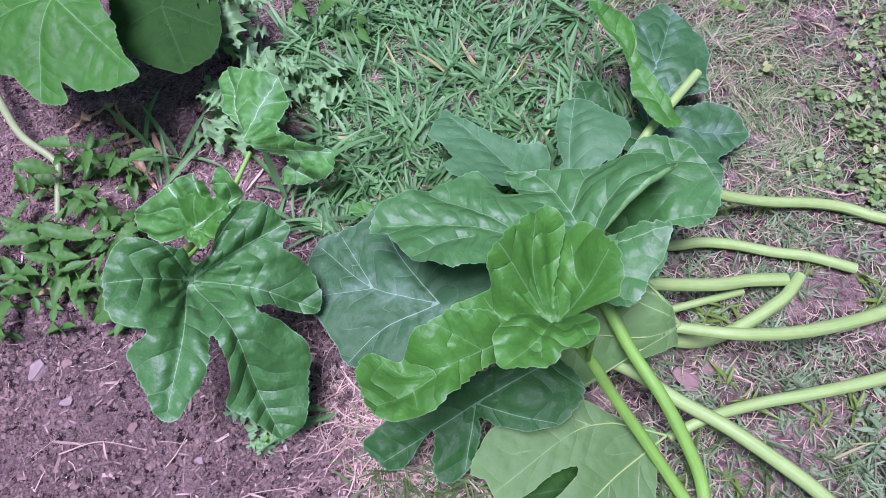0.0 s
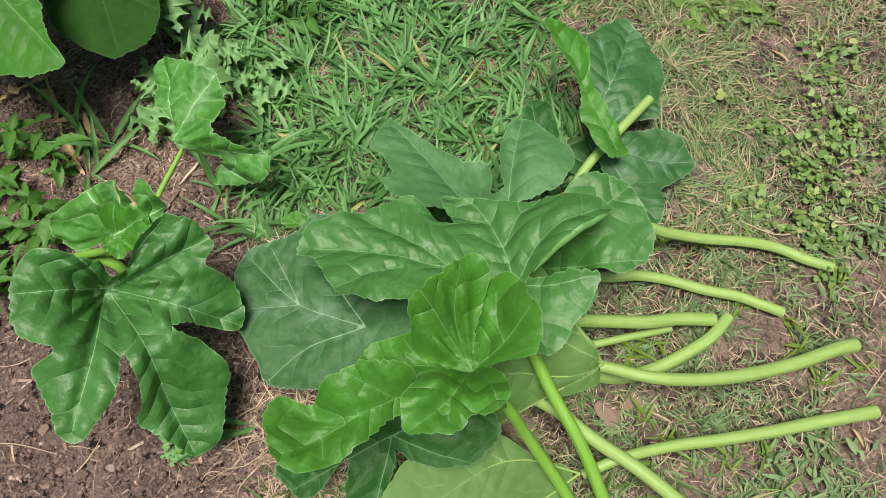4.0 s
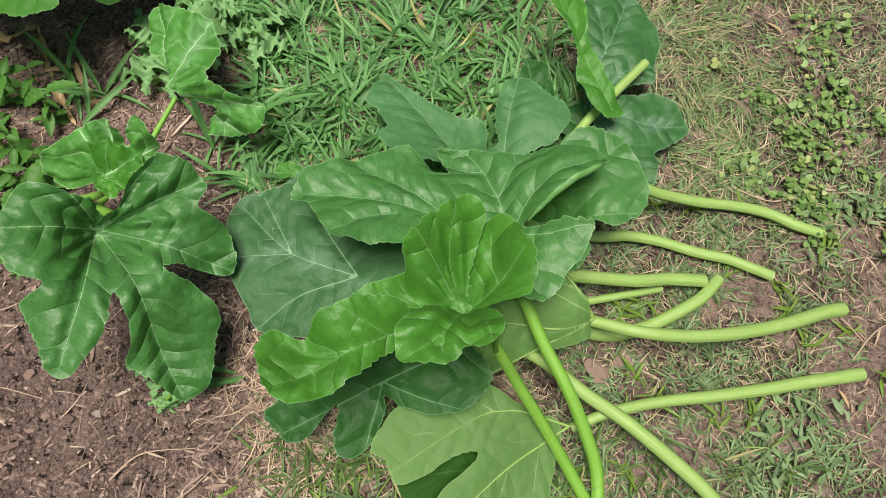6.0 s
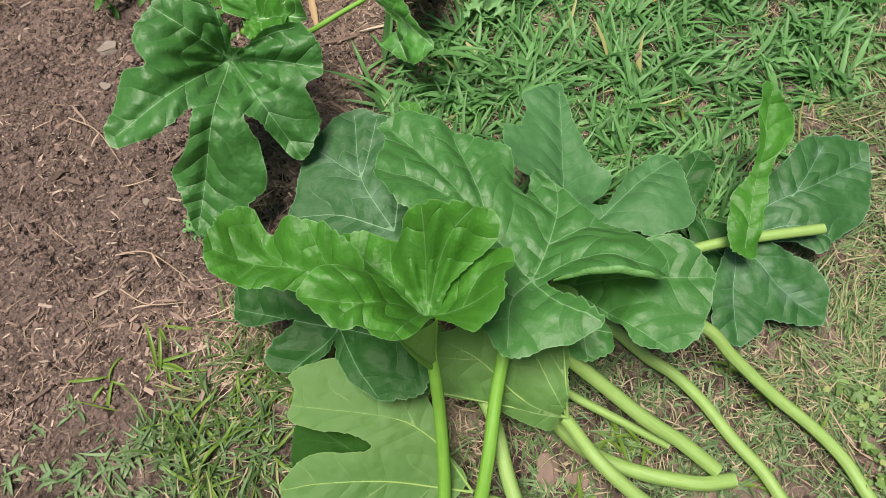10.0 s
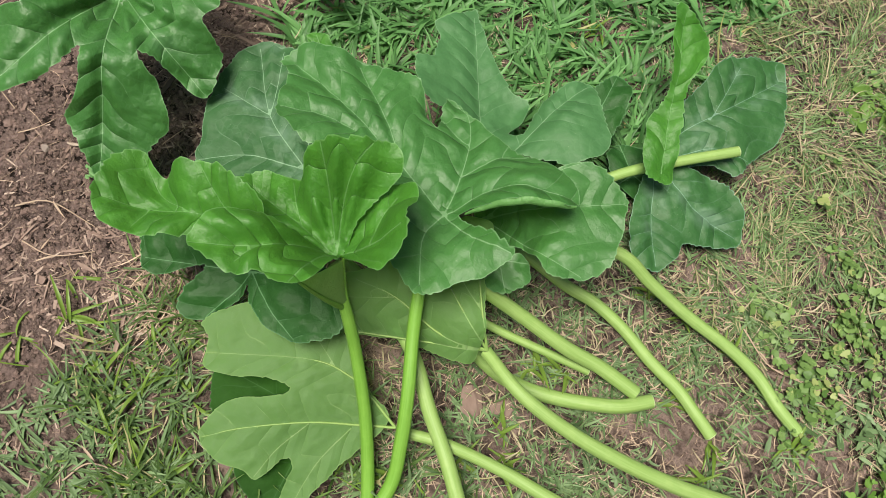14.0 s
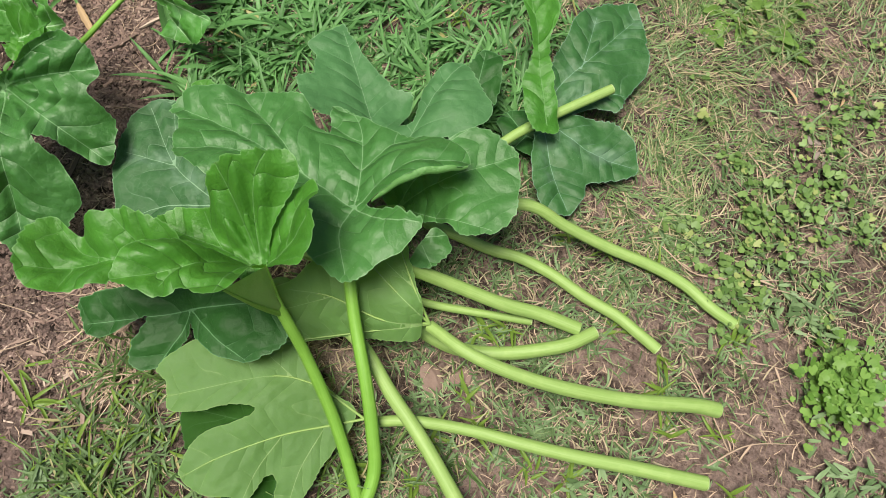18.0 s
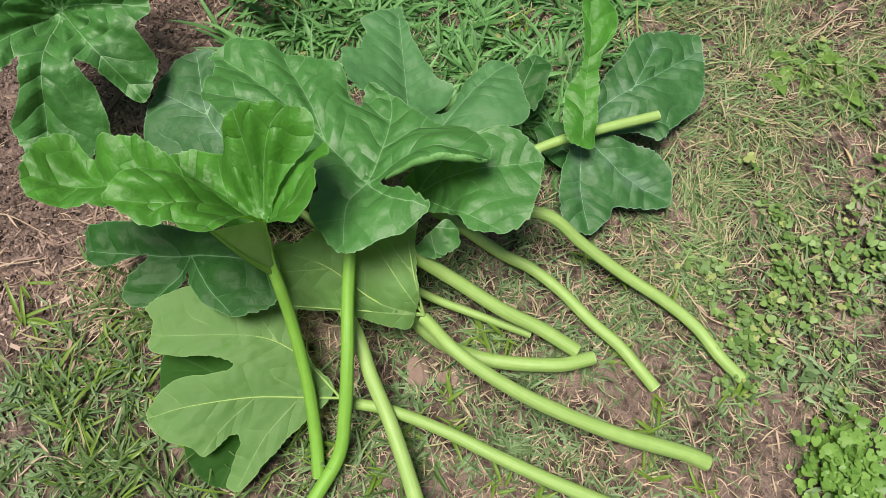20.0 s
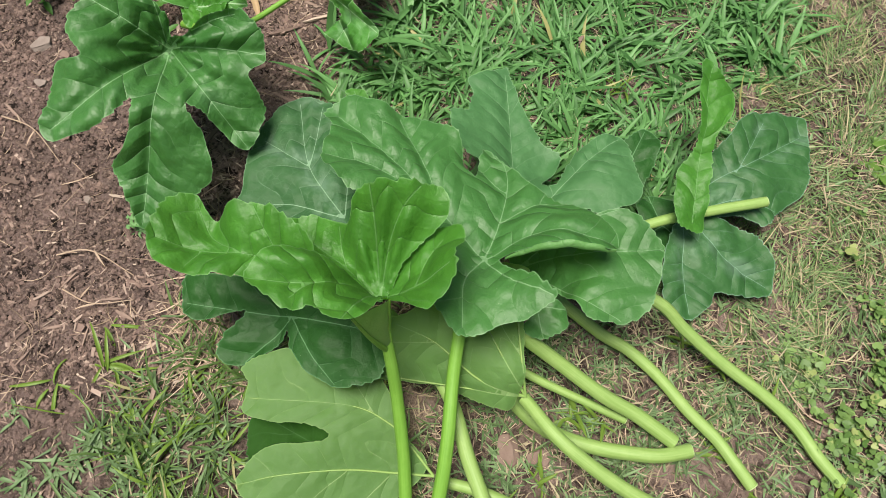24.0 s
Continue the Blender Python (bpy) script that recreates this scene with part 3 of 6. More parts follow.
lobe(young_leaf, "inner_fold",
    [(156, 0.012, 0.005), (120, 0.020, 0.035), (61, 0.029, 0.050), (33, 0.035, 0.040), (12, 0.055, 0.050), (-6, 0.062, 0.035), (-14, 0.053, 0.015),
     (-38, 0.052, 0.005), (-77, 0.036, -0.010), (-125, 0.021, -0.005)],
    [[(0, 0.000, 0.000), (63, 0.016, 0.025), (60, 0.028, 0.049)], [(0, 0.000, 0.000), (10, 0.028, 0.027), (11, 0.053, 0.049)],
     [(0, 0.000, 0.000), (-39, 0.028, 0.007), (-37, 0.050, 0.005)]],
    BRIGHT, puff=0.010, ruffle=0.010, seed=9, flat=(0, 0, 1), pleat=0.010, dents=2.4, lump=1.6, crinkle=0.0045)
squash_leaf(
    (-0.275, 0.763, 0.140),
    [(115, 0.079, -0.010), (117, 0.121, -0.010), (112, 0.159, 0.000), (105, 0.168, 0.010), (87, 0.140, 0.025), (68, 0.130, 0.025), (52, 0.106, 0.012),
     (28, 0.062, 0.005), (6, 0.089, -0.010), (2, 0.132, -0.035), (-8, 0.135, -0.055), (-12, 0.098, -0.080), (-14, 0.045, -0.095), (13, 0.035, -0.080),
     (1, 0.056, -0.040), (-9, 0.025, -0.010)],
    [[(0, 0.000, 0.000), (106, 0.093, -0.008), (105, 0.162, 0.009)], [(0, 0.000, 0.000), (75, 0.074, -0.003), (68, 0.125, 0.024)],
     [(0, 0.000, 0.000), (13, 0.063, -0.034), (2, 0.126, -0.036)], [(0, 0.000, 0.000), (10, 0.042, -0.063), (-12, 0.093, -0.078)]],
    CRINKLED, "curled light green squash leaf with bold pale veins", [(-0.272, 0.758, 0.138), (-0.30, 0.72, 0.11), (-0.335, 0.67, 0.08), (-0.40, 0.63, 0.03)], STEM_GREEN,
    (0.0038, 0.0055), cut=False, group=PLANT, puff=0.010, ruffle=0.011, seed=12, pleat=0.007, dents=2.4, lump=1.8, crinkle=0.005)
squash_leaf(
    (-0.567, 0.994, 0.270),
    [(-8, 0.077, -0.012), (-29, 0.115, -0.020), (-41, 0.149, -0.030), (-46, 0.204, -0.035), (-59, 0.192, -0.050), (-75, 0.157, -0.058), (-84, 0.136, -0.058),
     (-82, 0.168, -0.070), (-99, 0.158, -0.070), (-123, 0.130, -0.065), (-134, 0.138, -0.060), (-168, 0.167, -0.055), (157, 0.234, -0.045),
     (136, 0.251, -0.035), (113, 0.208, -0.025), (81, 0.133, -0.020), (36, 0.086, -0.015)],
    [[(0, 0.000, 0.000), (-45, 0.092, -0.027), (-46, 0.194, -0.035)], [(0, 0.000, 0.000), (-109, 0.069, -0.048), (-100, 0.150, -0.069)],
     [(0, 0.000, 0.000), (-179, 0.092, -0.041), (-169, 0.161, -0.055)], [(0, 0.000, 0.000), (135, 0.136, -0.028), (136, 0.242, -0.035)],
     [(0, 0.000, 0.000), (86, 0.072, -0.017), (81, 0.127, -0.020)]],
    FRESH, "broad fresh green squash leaf held above the bed", [(-0.576, 1.0, 0.268), (-0.59, 1.05, 0.15), (-0.66, 1.06, 0.03)], STEM_GREEN, (0.007, 0.009),
    cut=False, group=PLANT, puff=0.004, ruffle=0.004, seed=15, dents=0.6, lump=0.3)
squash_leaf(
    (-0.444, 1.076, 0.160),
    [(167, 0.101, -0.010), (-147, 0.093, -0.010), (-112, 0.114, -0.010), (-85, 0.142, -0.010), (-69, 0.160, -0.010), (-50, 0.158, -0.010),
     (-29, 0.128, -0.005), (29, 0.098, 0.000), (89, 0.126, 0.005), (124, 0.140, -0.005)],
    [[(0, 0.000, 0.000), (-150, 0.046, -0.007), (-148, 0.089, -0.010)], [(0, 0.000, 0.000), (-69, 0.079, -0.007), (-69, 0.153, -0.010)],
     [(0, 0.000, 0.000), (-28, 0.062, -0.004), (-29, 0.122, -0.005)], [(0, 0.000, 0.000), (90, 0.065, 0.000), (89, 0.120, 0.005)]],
    SHADE, "squash leaf under a brighter one, shade put into its dull green", [(-0.42, 1.06, 0.158), (-0.43, 1.09, 0.1), (-0.52, 1.1, 0.02)], STEM_GREEN, (0.007, 0.009),
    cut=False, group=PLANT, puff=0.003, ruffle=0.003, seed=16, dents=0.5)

vine = thing("squash_vine", (-0.65, 0.83, 0.0), "thick pale green squash vine creeping over the soil", "vine")
me, _, _ = tube("stem", [(-0.232, 0.334, 0.050), (-0.167, 0.226, 0.050), (-0.115, 0.138, 0.050), (-0.067, 0.070, 0.045), (-0.004, 0.018, 0.030), (0.003, -0.028, 0.022), (0.002, -0.074, 0.004)], 0.0085, 0.0050, VINE, 14, 8, 0.03)
part("stem", me, vine)

# ---- the heap of cut leaves ----
# dark colour carries the shade seen through the notch of the leaf above
squash_leaf(
    (0.218, 0.233, 0.020),
    [(175, 0.121, 0.015), (-172, 0.150, 0.015), (-150, 0.138, 0.010), (-126, 0.117, 0.005), (-102, 0.128, 0.000), (-82, 0.131, -0.005), (-60, 0.101, -0.005),
     (-9, 0.054, 0.000), (88, 0.046, 0.010), (150, 0.080, 0.015)],
    [[(0, 0.000, 0.000), (-172, 0.075, 0.011), (-172, 0.144, 0.015)], [(0, 0.000, 0.000), (-126, 0.059, 0.004), (-126, 0.112, 0.005)],
     [(0, 0.000, 0.000), (-81, 0.067, 0.000), (-81, 0.126, -0.005)], [(0, 0.000, 0.000), (-9, 0.026, 0.001), (-8, 0.051, 0.000)],
     [(0, 0.000, 0.000), (150, 0.039, 0.008), (149, 0.077, 0.015)]],
    SHADE, "squash leaf lying on the grass beneath a pale one, shade in its colour", None, puff=0.002, ruffle=0.002, seed=18)
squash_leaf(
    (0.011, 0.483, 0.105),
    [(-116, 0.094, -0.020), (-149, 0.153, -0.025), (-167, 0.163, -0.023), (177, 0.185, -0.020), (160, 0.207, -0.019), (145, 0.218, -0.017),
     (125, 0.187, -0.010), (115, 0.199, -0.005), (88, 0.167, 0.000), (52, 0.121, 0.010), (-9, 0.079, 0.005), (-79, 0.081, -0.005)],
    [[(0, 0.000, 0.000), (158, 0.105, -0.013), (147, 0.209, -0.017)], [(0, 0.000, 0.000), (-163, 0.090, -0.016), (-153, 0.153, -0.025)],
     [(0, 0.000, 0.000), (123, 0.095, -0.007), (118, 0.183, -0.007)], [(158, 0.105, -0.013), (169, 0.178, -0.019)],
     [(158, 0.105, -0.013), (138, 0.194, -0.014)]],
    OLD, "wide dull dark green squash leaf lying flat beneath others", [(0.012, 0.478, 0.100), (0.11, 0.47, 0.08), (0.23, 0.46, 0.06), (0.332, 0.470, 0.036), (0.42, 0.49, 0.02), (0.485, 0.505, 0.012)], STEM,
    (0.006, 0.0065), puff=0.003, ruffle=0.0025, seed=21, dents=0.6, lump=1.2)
squash_leaf(
    (-0.077, 0.636, 0.100),
    [(169, 0.026, 0.000), (163, 0.045, 0.000), (145, 0.047, 0.000), (116, 0.037, 0.000), (90, 0.018, 0.000)],
    [[(0, 0.000, 0.000), (144, 0.024, 0.000), (145, 0.045, 0.000)]],
    BRIGHT, "tiny pale yellow-green squash leaf tip", None, puff=0.002, ruffle=0.001, seed=22)
squash_leaf(
    (0.295, 0.757, 0.075),
    [(112, 0.071, 0.015), (106, 0.107, 0.015), (96, 0.128, 0.015), (84, 0.121, 0.015), (72, 0.082, 0.015), (56, 0.047, 0.010)],
    [[(0, 0.000, 0.000), (97, 0.058, 0.014), (97, 0.122, 0.015)]],
    DARK, "small rounded dark green squash leaf behind another", [(0.262, 0.71, 0.07), (0.27, 0.64, 0.05), (0.32, 0.58, 0.03)], STEM, (0.005, 0.006),
    puff=0.004, ruffle=0.003, seed=24)
squash_leaf(
    (0.217, 0.617, 0.125),
    [(162, 0.130, 0.010), (154, 0.207, -0.003), (147, 0.202, -0.010), (140, 0.243, -0.025), (140, 0.267, -0.027), (127, 0.293, -0.037), (125, 0.274, -0.037),
     (122, 0.221, -0.035), (109, 0.158, -0.040), (97, 0.149, -0.040), (95, 0.113, -0.035), (100, 0.082, -0.025), (87, 0.087, -0.013), (90, 0.131, -0.010),
     (87, 0.178, -0.005), (79, 0.213, 0.000), (66, 0.193, 0.005), (50, 0.176, 0.015), (44, 0.151, 0.015), (42, 0.098, 0.015)],
    [[(0, 0.000, 0.000), (127, 0.141, -0.024), (127, 0.280, -0.036)], [(0, 0.000, 0.000), (80, 0.115, -0.019), (79, 0.205, 0.000)]],
    PALE, "dull green squash leaf with two upright lobes", [(0.229, 0.578, 0.12), (0.33, 0.60, 0.115), (0.423, 0.642, 0.100), (0.484, 0.646, 0.068), (0.556, 0.649, 0.038), (0.635, 0.652, 0.018), (0.690, 0.643, 0.011), (0.734, 0.623, 0.009), (0.776, 0.610, 0.006)], STEM,
    (0.0092, 0.0098), puff=0.004, ruffle=0.003, seed=23, dents=0.7, lump=0.9)
squash_leaf(
    (0.399, 0.824, 0.035),
    [(99, 0.109, 0.015), (93, 0.160, 0.017), (93, 0.180, 0.018), (90, 0.223, 0.020), (80, 0.275, 0.005), (73, 0.295, 0.000), (50, 0.214, 0.005),
     (38, 0.152, 0.010), (26, 0.122, 0.010), (34, 0.089, 0.010), (23, 0.046, 0.015), (23, 0.084, 0.005), (18, 0.123, -0.001), (5, 0.156, -0.011),
     (-9, 0.174, -0.015), (-24, 0.148, -0.010), (-38, 0.130, -0.001), (-46, 0.146, -0.005), (-58, 0.168, -0.005), (-71, 0.157, 0.000), (-80, 0.123, 0.010),
     (-88, 0.071, 0.015)],
    [[(0, 0.000, 0.000), (84, 0.068, 0.010), (73, 0.150, 0.011), (70, 0.265, 0.003)], [(0, 0.000, 0.000), (52, 0.090, 0.009), (38, 0.144, 0.010)],
     [(0, 0.000, 0.000), (-17, 0.084, 0.003), (-7, 0.163, -0.013)], [(0, 0.000, 0.000), (-64, 0.091, 0.006), (-58, 0.160, -0.005)],
     [(74, 0.117, 0.011), (83, 0.231, 0.013)]],
    SILVER, "dark green squash leaf with silvery veins, lying on the lawn", [(0.335, 0.725, 0.062), (0.345, 0.738, 0.058), (0.378, 0.780, 0.068), (0.43, 0.835, 0.076), (0.488, 0.895, 0.080)], STEM, (0.008, 0.0085), root=(0.352, 0.750, 0.045),
    puff=0.005, ruffle=0.003, seed=31)
# dark sheet added where only a shaded hole opens under the stalk
squash_leaf(
    (0.383, 0.799, 0.025),
    [(-178, 0.051, 0.005), (148, 0.052, 0.005), (93, 0.044, 0.005), (-3, 0.039, -0.005), (-47, 0.047, -0.005), (-114, 0.032, 0.000)],
    [[(0, 0.000, 0.000), (148, 0.026, 0.003), (147, 0.050, 0.005)], [(0, 0.000, 0.000), (-6, 0.020, -0.002), (-3, 0.037, -0.005)],
     [(0, 0.000, 0.000), (-112, 0.016, 0.000), (-113, 0.030, 0.000)]],
    DARK, "dark leaf scrap added to fill the shaded gap by a cut stalk", None, puff=0.003, ruffle=0.003, seed=29)
squash_leaf(
    (0.411, 0.777, 0.105),
    [(-137, 0.025, 0.005), (170, 0.041, 0.010), (140, 0.076, 0.015), (121, 0.110, 0.030), (121, 0.162, 0.055), (121, 0.227, 0.083), (111, 0.214, 0.067),
     (106, 0.204, 0.053), (103, 0.175, 0.045), (108, 0.132, 0.033), (97, 0.057, 0.010), (0, 0.020, -0.005)],
    [[(0, 0.000, 0.000), (116, 0.120, 0.031), (117, 0.217, 0.079)]],
    BRIGHT, "narrow upright fold of a squash leaf seen nearly edge on", None, puff=0.003, ruffle=0.003, seed=30)
squash_leaf(
    (0.244, 0.576, 0.090),
    [(167, 0.022, 0.010), (86, 0.030, 0.060), (55, 0.088, 0.105), (52, 0.125, 0.115), (41, 0.153, 0.110), (29, 0.169, 0.110), (11, 0.171, 0.110),
     (0, 0.173, 0.110), (-12, 0.160, 0.110), (-24, 0.132, 0.110), (-24, 0.102, 0.100), (-24, 0.068, 0.050), (-59, 0.033, 0.010)],
    [[(0, 0.000, 0.000), (48, 0.059, 0.076), (52, 0.119, 0.114)], [(0, 0.000, 0.000), (21, 0.083, 0.085), (29, 0.162, 0.110)],
     [(0, 0.000, 0.000), (-21, 0.089, 0.091), (-13, 0.154, 0.110)]],
    DULL, "rounded green squash leaf cupped round a dark hollow", [(0.25, 0.57, 0.085), (0.32, 0.583, 0.050), (0.391, 0.585, 0.032), (0.438, 0.591, 0.024), (0.491, 0.586, 0.017), (0.551, 0.570, 0.012), (0.604, 0.559, 0.010), (0.643, 0.544, 0.009), (0.675, 0.532, 0.006)], STEM,
    (0.0090, 0.0095), puff=0.005, ruffle=0.003, seed=33, dents=0.8, lump=1.1)
squash_leaf(
    (0.298, 0.528, 0.120),
    [(-90, 0.039, 0.000), (-45, 0.044, -0.005), (-6, 0.048, 0.000), (27, 0.040, 0.005), (53, 0.021, 0.010)],
    [[(0, 0.000, 0.000), (-45, 0.023, 0.000), (-45, 0.042, -0.005)], [(0, 0.000, 0.000), (24, 0.020, 0.007), (27, 0.038, 0.005)]],
    DULL, "scrap of curled squash leaf caught under the heap", None, puff=0.003, ruffle=0.004, seed=34)
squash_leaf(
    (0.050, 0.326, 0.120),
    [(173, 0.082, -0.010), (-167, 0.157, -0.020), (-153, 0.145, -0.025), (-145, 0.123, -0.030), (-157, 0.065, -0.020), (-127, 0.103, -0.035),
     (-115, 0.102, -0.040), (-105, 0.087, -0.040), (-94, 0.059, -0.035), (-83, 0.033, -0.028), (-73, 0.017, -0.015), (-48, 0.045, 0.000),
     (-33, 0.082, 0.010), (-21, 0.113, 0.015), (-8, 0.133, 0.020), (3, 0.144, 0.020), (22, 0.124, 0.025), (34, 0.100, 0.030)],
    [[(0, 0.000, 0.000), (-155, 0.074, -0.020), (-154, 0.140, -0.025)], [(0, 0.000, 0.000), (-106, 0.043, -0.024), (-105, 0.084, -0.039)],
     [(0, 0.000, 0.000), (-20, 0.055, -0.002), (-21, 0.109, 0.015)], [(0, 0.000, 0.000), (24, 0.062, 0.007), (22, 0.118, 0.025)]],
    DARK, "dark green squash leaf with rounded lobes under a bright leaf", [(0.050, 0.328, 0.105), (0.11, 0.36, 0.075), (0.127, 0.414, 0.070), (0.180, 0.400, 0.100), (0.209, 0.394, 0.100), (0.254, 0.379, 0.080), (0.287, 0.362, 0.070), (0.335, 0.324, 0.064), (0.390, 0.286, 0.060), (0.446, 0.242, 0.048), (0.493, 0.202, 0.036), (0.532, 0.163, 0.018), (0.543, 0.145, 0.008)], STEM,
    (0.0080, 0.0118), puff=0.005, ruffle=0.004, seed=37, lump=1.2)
squash_leaf(
    (0.318, 0.282, 0.045),
    [(161, 0.021, 0.005), (164, 0.064, 0.020), (159, 0.103, 0.030), (157, 0.142, 0.035), (161, 0.188, 0.045), (178, 0.255, 0.053), (-172, 0.286, 0.050),
     (-169, 0.268, 0.046), (-162, 0.262, 0.040), (-161, 0.230, 0.040), (-165, 0.175, 0.040), (-164, 0.149, 0.040), (-160, 0.153, 0.040),
     (-154, 0.215, 0.035), (-149, 0.236, 0.030), (-143, 0.251, 0.024), (-136, 0.236, 0.017), (-130, 0.202, 0.010), (-126, 0.191, 0.005),
     (-127, 0.172, 0.005), (-131, 0.154, 0.003), (-130, 0.143, 0.001), (-125, 0.145, -0.001), (-116, 0.173, -0.013), (-112, 0.183, -0.015),
     (-107, 0.173, -0.015), (-109, 0.137, -0.011), (-113, 0.098, -0.007), (-119, 0.062, -0.004), (-132, 0.031, -0.001)],
    [[(180, 0.006, 0.001), (168, 0.057, 0.019), (170, 0.094, 0.026), (179, 0.148, 0.032), (-165, 0.267, 0.041)],
     [(172, 0.119, 0.028), (169, 0.158, 0.034), (167, 0.189, 0.042)],
     [(180, 0.006, 0.001), (-152, 0.050, 0.004), (-149, 0.117, 0.016), (-145, 0.197, 0.022), (-142, 0.250, 0.024)],
     [(-148, 0.117, 0.015), (-136, 0.158, 0.004), (-127, 0.191, 0.005)], [(-147, 0.063, 0.004), (-123, 0.113, -0.001), (-109, 0.172, -0.014)]],
    UNDER, "pale underside of a deeply lobed squash leaf turned over", [(0.315, 0.289, 0.045), (0.374, 0.302, 0.046), (0.449, 0.318, 0.040), (0.526, 0.327, 0.036), (0.604, 0.338, 0.030), (0.682, 0.352, 0.022), (0.784, 0.369, 0.008)], STEM,
    (0.0076, 0.0110), veins=0.0004, valley=-0.0008, puff=0.002, ruffle=0.0015, seed=40, dents=0.35, teeth=0.001)
squash_leaf(
    (0.352, 0.428, 0.088),
    [(149, 0.016, 0.034), (134, 0.043, 0.044), (130, 0.082, 0.052), (126, 0.117, 0.054), (124, 0.159, 0.047), (134, 0.168, 0.052), (152, 0.166, 0.062), (168, 0.160, 0.066), (177, 0.170, 0.064), (-174, 0.184, 0.061), (-169, 0.208, 0.052), (-166, 0.246, 0.037),
     (-158, 0.274, 0.012), (-152, 0.256, 0.002), (-151, 0.187, -0.003), (-151, 0.120, -0.003), (-140, 0.068, -0.003), (-106, 0.026, -0.003)],
    [[(0, 0.000, 0.000), (139, 0.045, 0.036), (134, 0.100, 0.052), (129, 0.150, 0.050)], [(0, 0.000, 0.000), (163, 0.060, 0.036), (158, 0.150, 0.062)],
     [(139, 0.045, 0.036), (150, 0.090, 0.050), (150, 0.150, 0.060)],
     [(0, 0.000, 0.000), (-162, 0.064, 0.011), (-168, 0.132, 0.055), (-170, 0.189, 0.046)], [(0, 0.000, 0.000), (-152, 0.076, 0.002), (-152, 0.253, 0.002)],
     [(-168, 0.132, 0.055), (-162, 0.202, 0.032)]],
    UNDER, "pale underside of a squash leaf with raised veins", [(0.345, 0.419, 0.085), (0.419, 0.405, 0.096), (0.499, 0.405, 0.080), (0.578, 0.417, 0.062), (0.659, 0.437, 0.043), (0.741, 0.465, 0.022), (0.778, 0.474, 0.010)], STEM,
    (0.0088, 0.0120), veins=0.0004, valley=-0.0008, puff=0.002, ruffle=0.0015, seed=42, dents=0.35, teeth=0.001)
bent = thing("broken_stalk", (0.45, 0.49, 0.06), "pale green squash stalk snapped and folded back", "stalk", "heap of cut squash leaves")
me, line, tang = tube("upper_half", [(-0.152, -0.004, 0.055), (-0.136, -0.001, 0.043), (-0.085, 0.008, 0.012), (-0.013, 0.014, -0.013), (0.042, 0.024, -0.029), (0.105, 0.026, -0.040)], 0.0098, 0.0104, STEM, 20, 10, 0.018)
part("upper_half", me, bent)
me, line, tang = tube("lower_half", [(-0.122, -0.062, -0.010), (-0.091, -0.064, -0.030), (-0.058, -0.064, -0.042), (-0.020, -0.057, -0.046), (0.022, -0.042, -0.046), (0.065, -0.021, -0.042), (0.098, -0.001, -0.040), (0.129, 0.030, -0.042)], 0.0105, 0.0100, STEM, 20, 10, 0.018)
half = part("lower_half", me, bent)
part("cut_end", cap("cut_end", line[-1], tang[-1], 0.0100, 0.0045, 0.008, CUT), half, "pale hollow cut end")
big_leaf = squash_leaf(
    (0.216, 0.507, 0.203),
    [(-136, 0.060, 0.008), (-120, 0.074, 0.017), (-106, 0.089, 0.024), (-90, 0.098, 0.027), (-74, 0.112, 0.023), (-63, 0.110, 0.021), (-47, 0.097, 0.027), (-26, 0.098, 0.041), (-7, 0.101, 0.057),
     (-3, 0.080, 0.059), (0, 0.046, 0.039), (19, 0.018, 0.010), (32, 0.053, 0.049), (32, 0.087, 0.069), (32, 0.151, 0.055), (48, 0.152, 0.035),
     (75, 0.130, 0.002), (92, 0.129, -0.013), (110, 0.153, -0.025), (119, 0.176, -0.033), (124, 0.170, -0.033), (128, 0.127, -0.017), (133, 0.144, -0.017),
     (134, 0.194, -0.017), (145, 0.221, -0.012), (155, 0.250, -0.006), (162, 0.293, -0.003), (170, 0.298, -0.008), (172, 0.271, 0.002), (-174, 0.234, 0.032),
     (-170, 0.199, 0.037), (-167, 0.140, 0.027), (-154, 0.072, 0.009)],
    [[(0, 0.000, 0.000), (103, 0.051, 0.010), (107, 0.113, -0.013), (112, 0.152, -0.025), (118, 0.172, -0.032)],
     [(108, 0.110, -0.012), (126, 0.147, -0.022)], [(104, 0.057, 0.009), (83, 0.104, 0.001), (71, 0.131, 0.004)],
     [(0, 0.000, 0.000), (55, 0.066, 0.037), (36, 0.148, 0.052)],
     [(0, 0.000, 0.000), (163, 0.084, 0.002), (166, 0.136, 0.003), (167, 0.221, 0.004), (168, 0.284, -0.002)],
     [(172, 0.154, 0.010), (177, 0.194, 0.018), (-176, 0.233, 0.031)], [(0, 0.000, 0.000), (-94, 0.039, 0.010), (-72, 0.101, 0.023)],
     [(0, 0.000, 0.000), (-15, 0.054, 0.036), (-7, 0.096, 0.056)], [(163, 0.084, 0.002), (155, 0.149, -0.006), (153, 0.232, -0.006)]],
    DULL, "big dull green lobed squash leaf spread over the heap", [(0.212, 0.512, 0.188), (0.229, 0.452, 0.172), (0.246, 0.416, 0.152), (0.268, 0.376, 0.128), (0.302, 0.321, 0.101), (0.331, 0.267, 0.064), (0.350, 0.219, 0.030), (0.350, 0.151, 0.004)], STEM_GREEN,
    (0.0082, 0.0100), puff=0.005, ruffle=0.0035, valley=0.0035, seed=35, dents=0.8, lump=1.1)
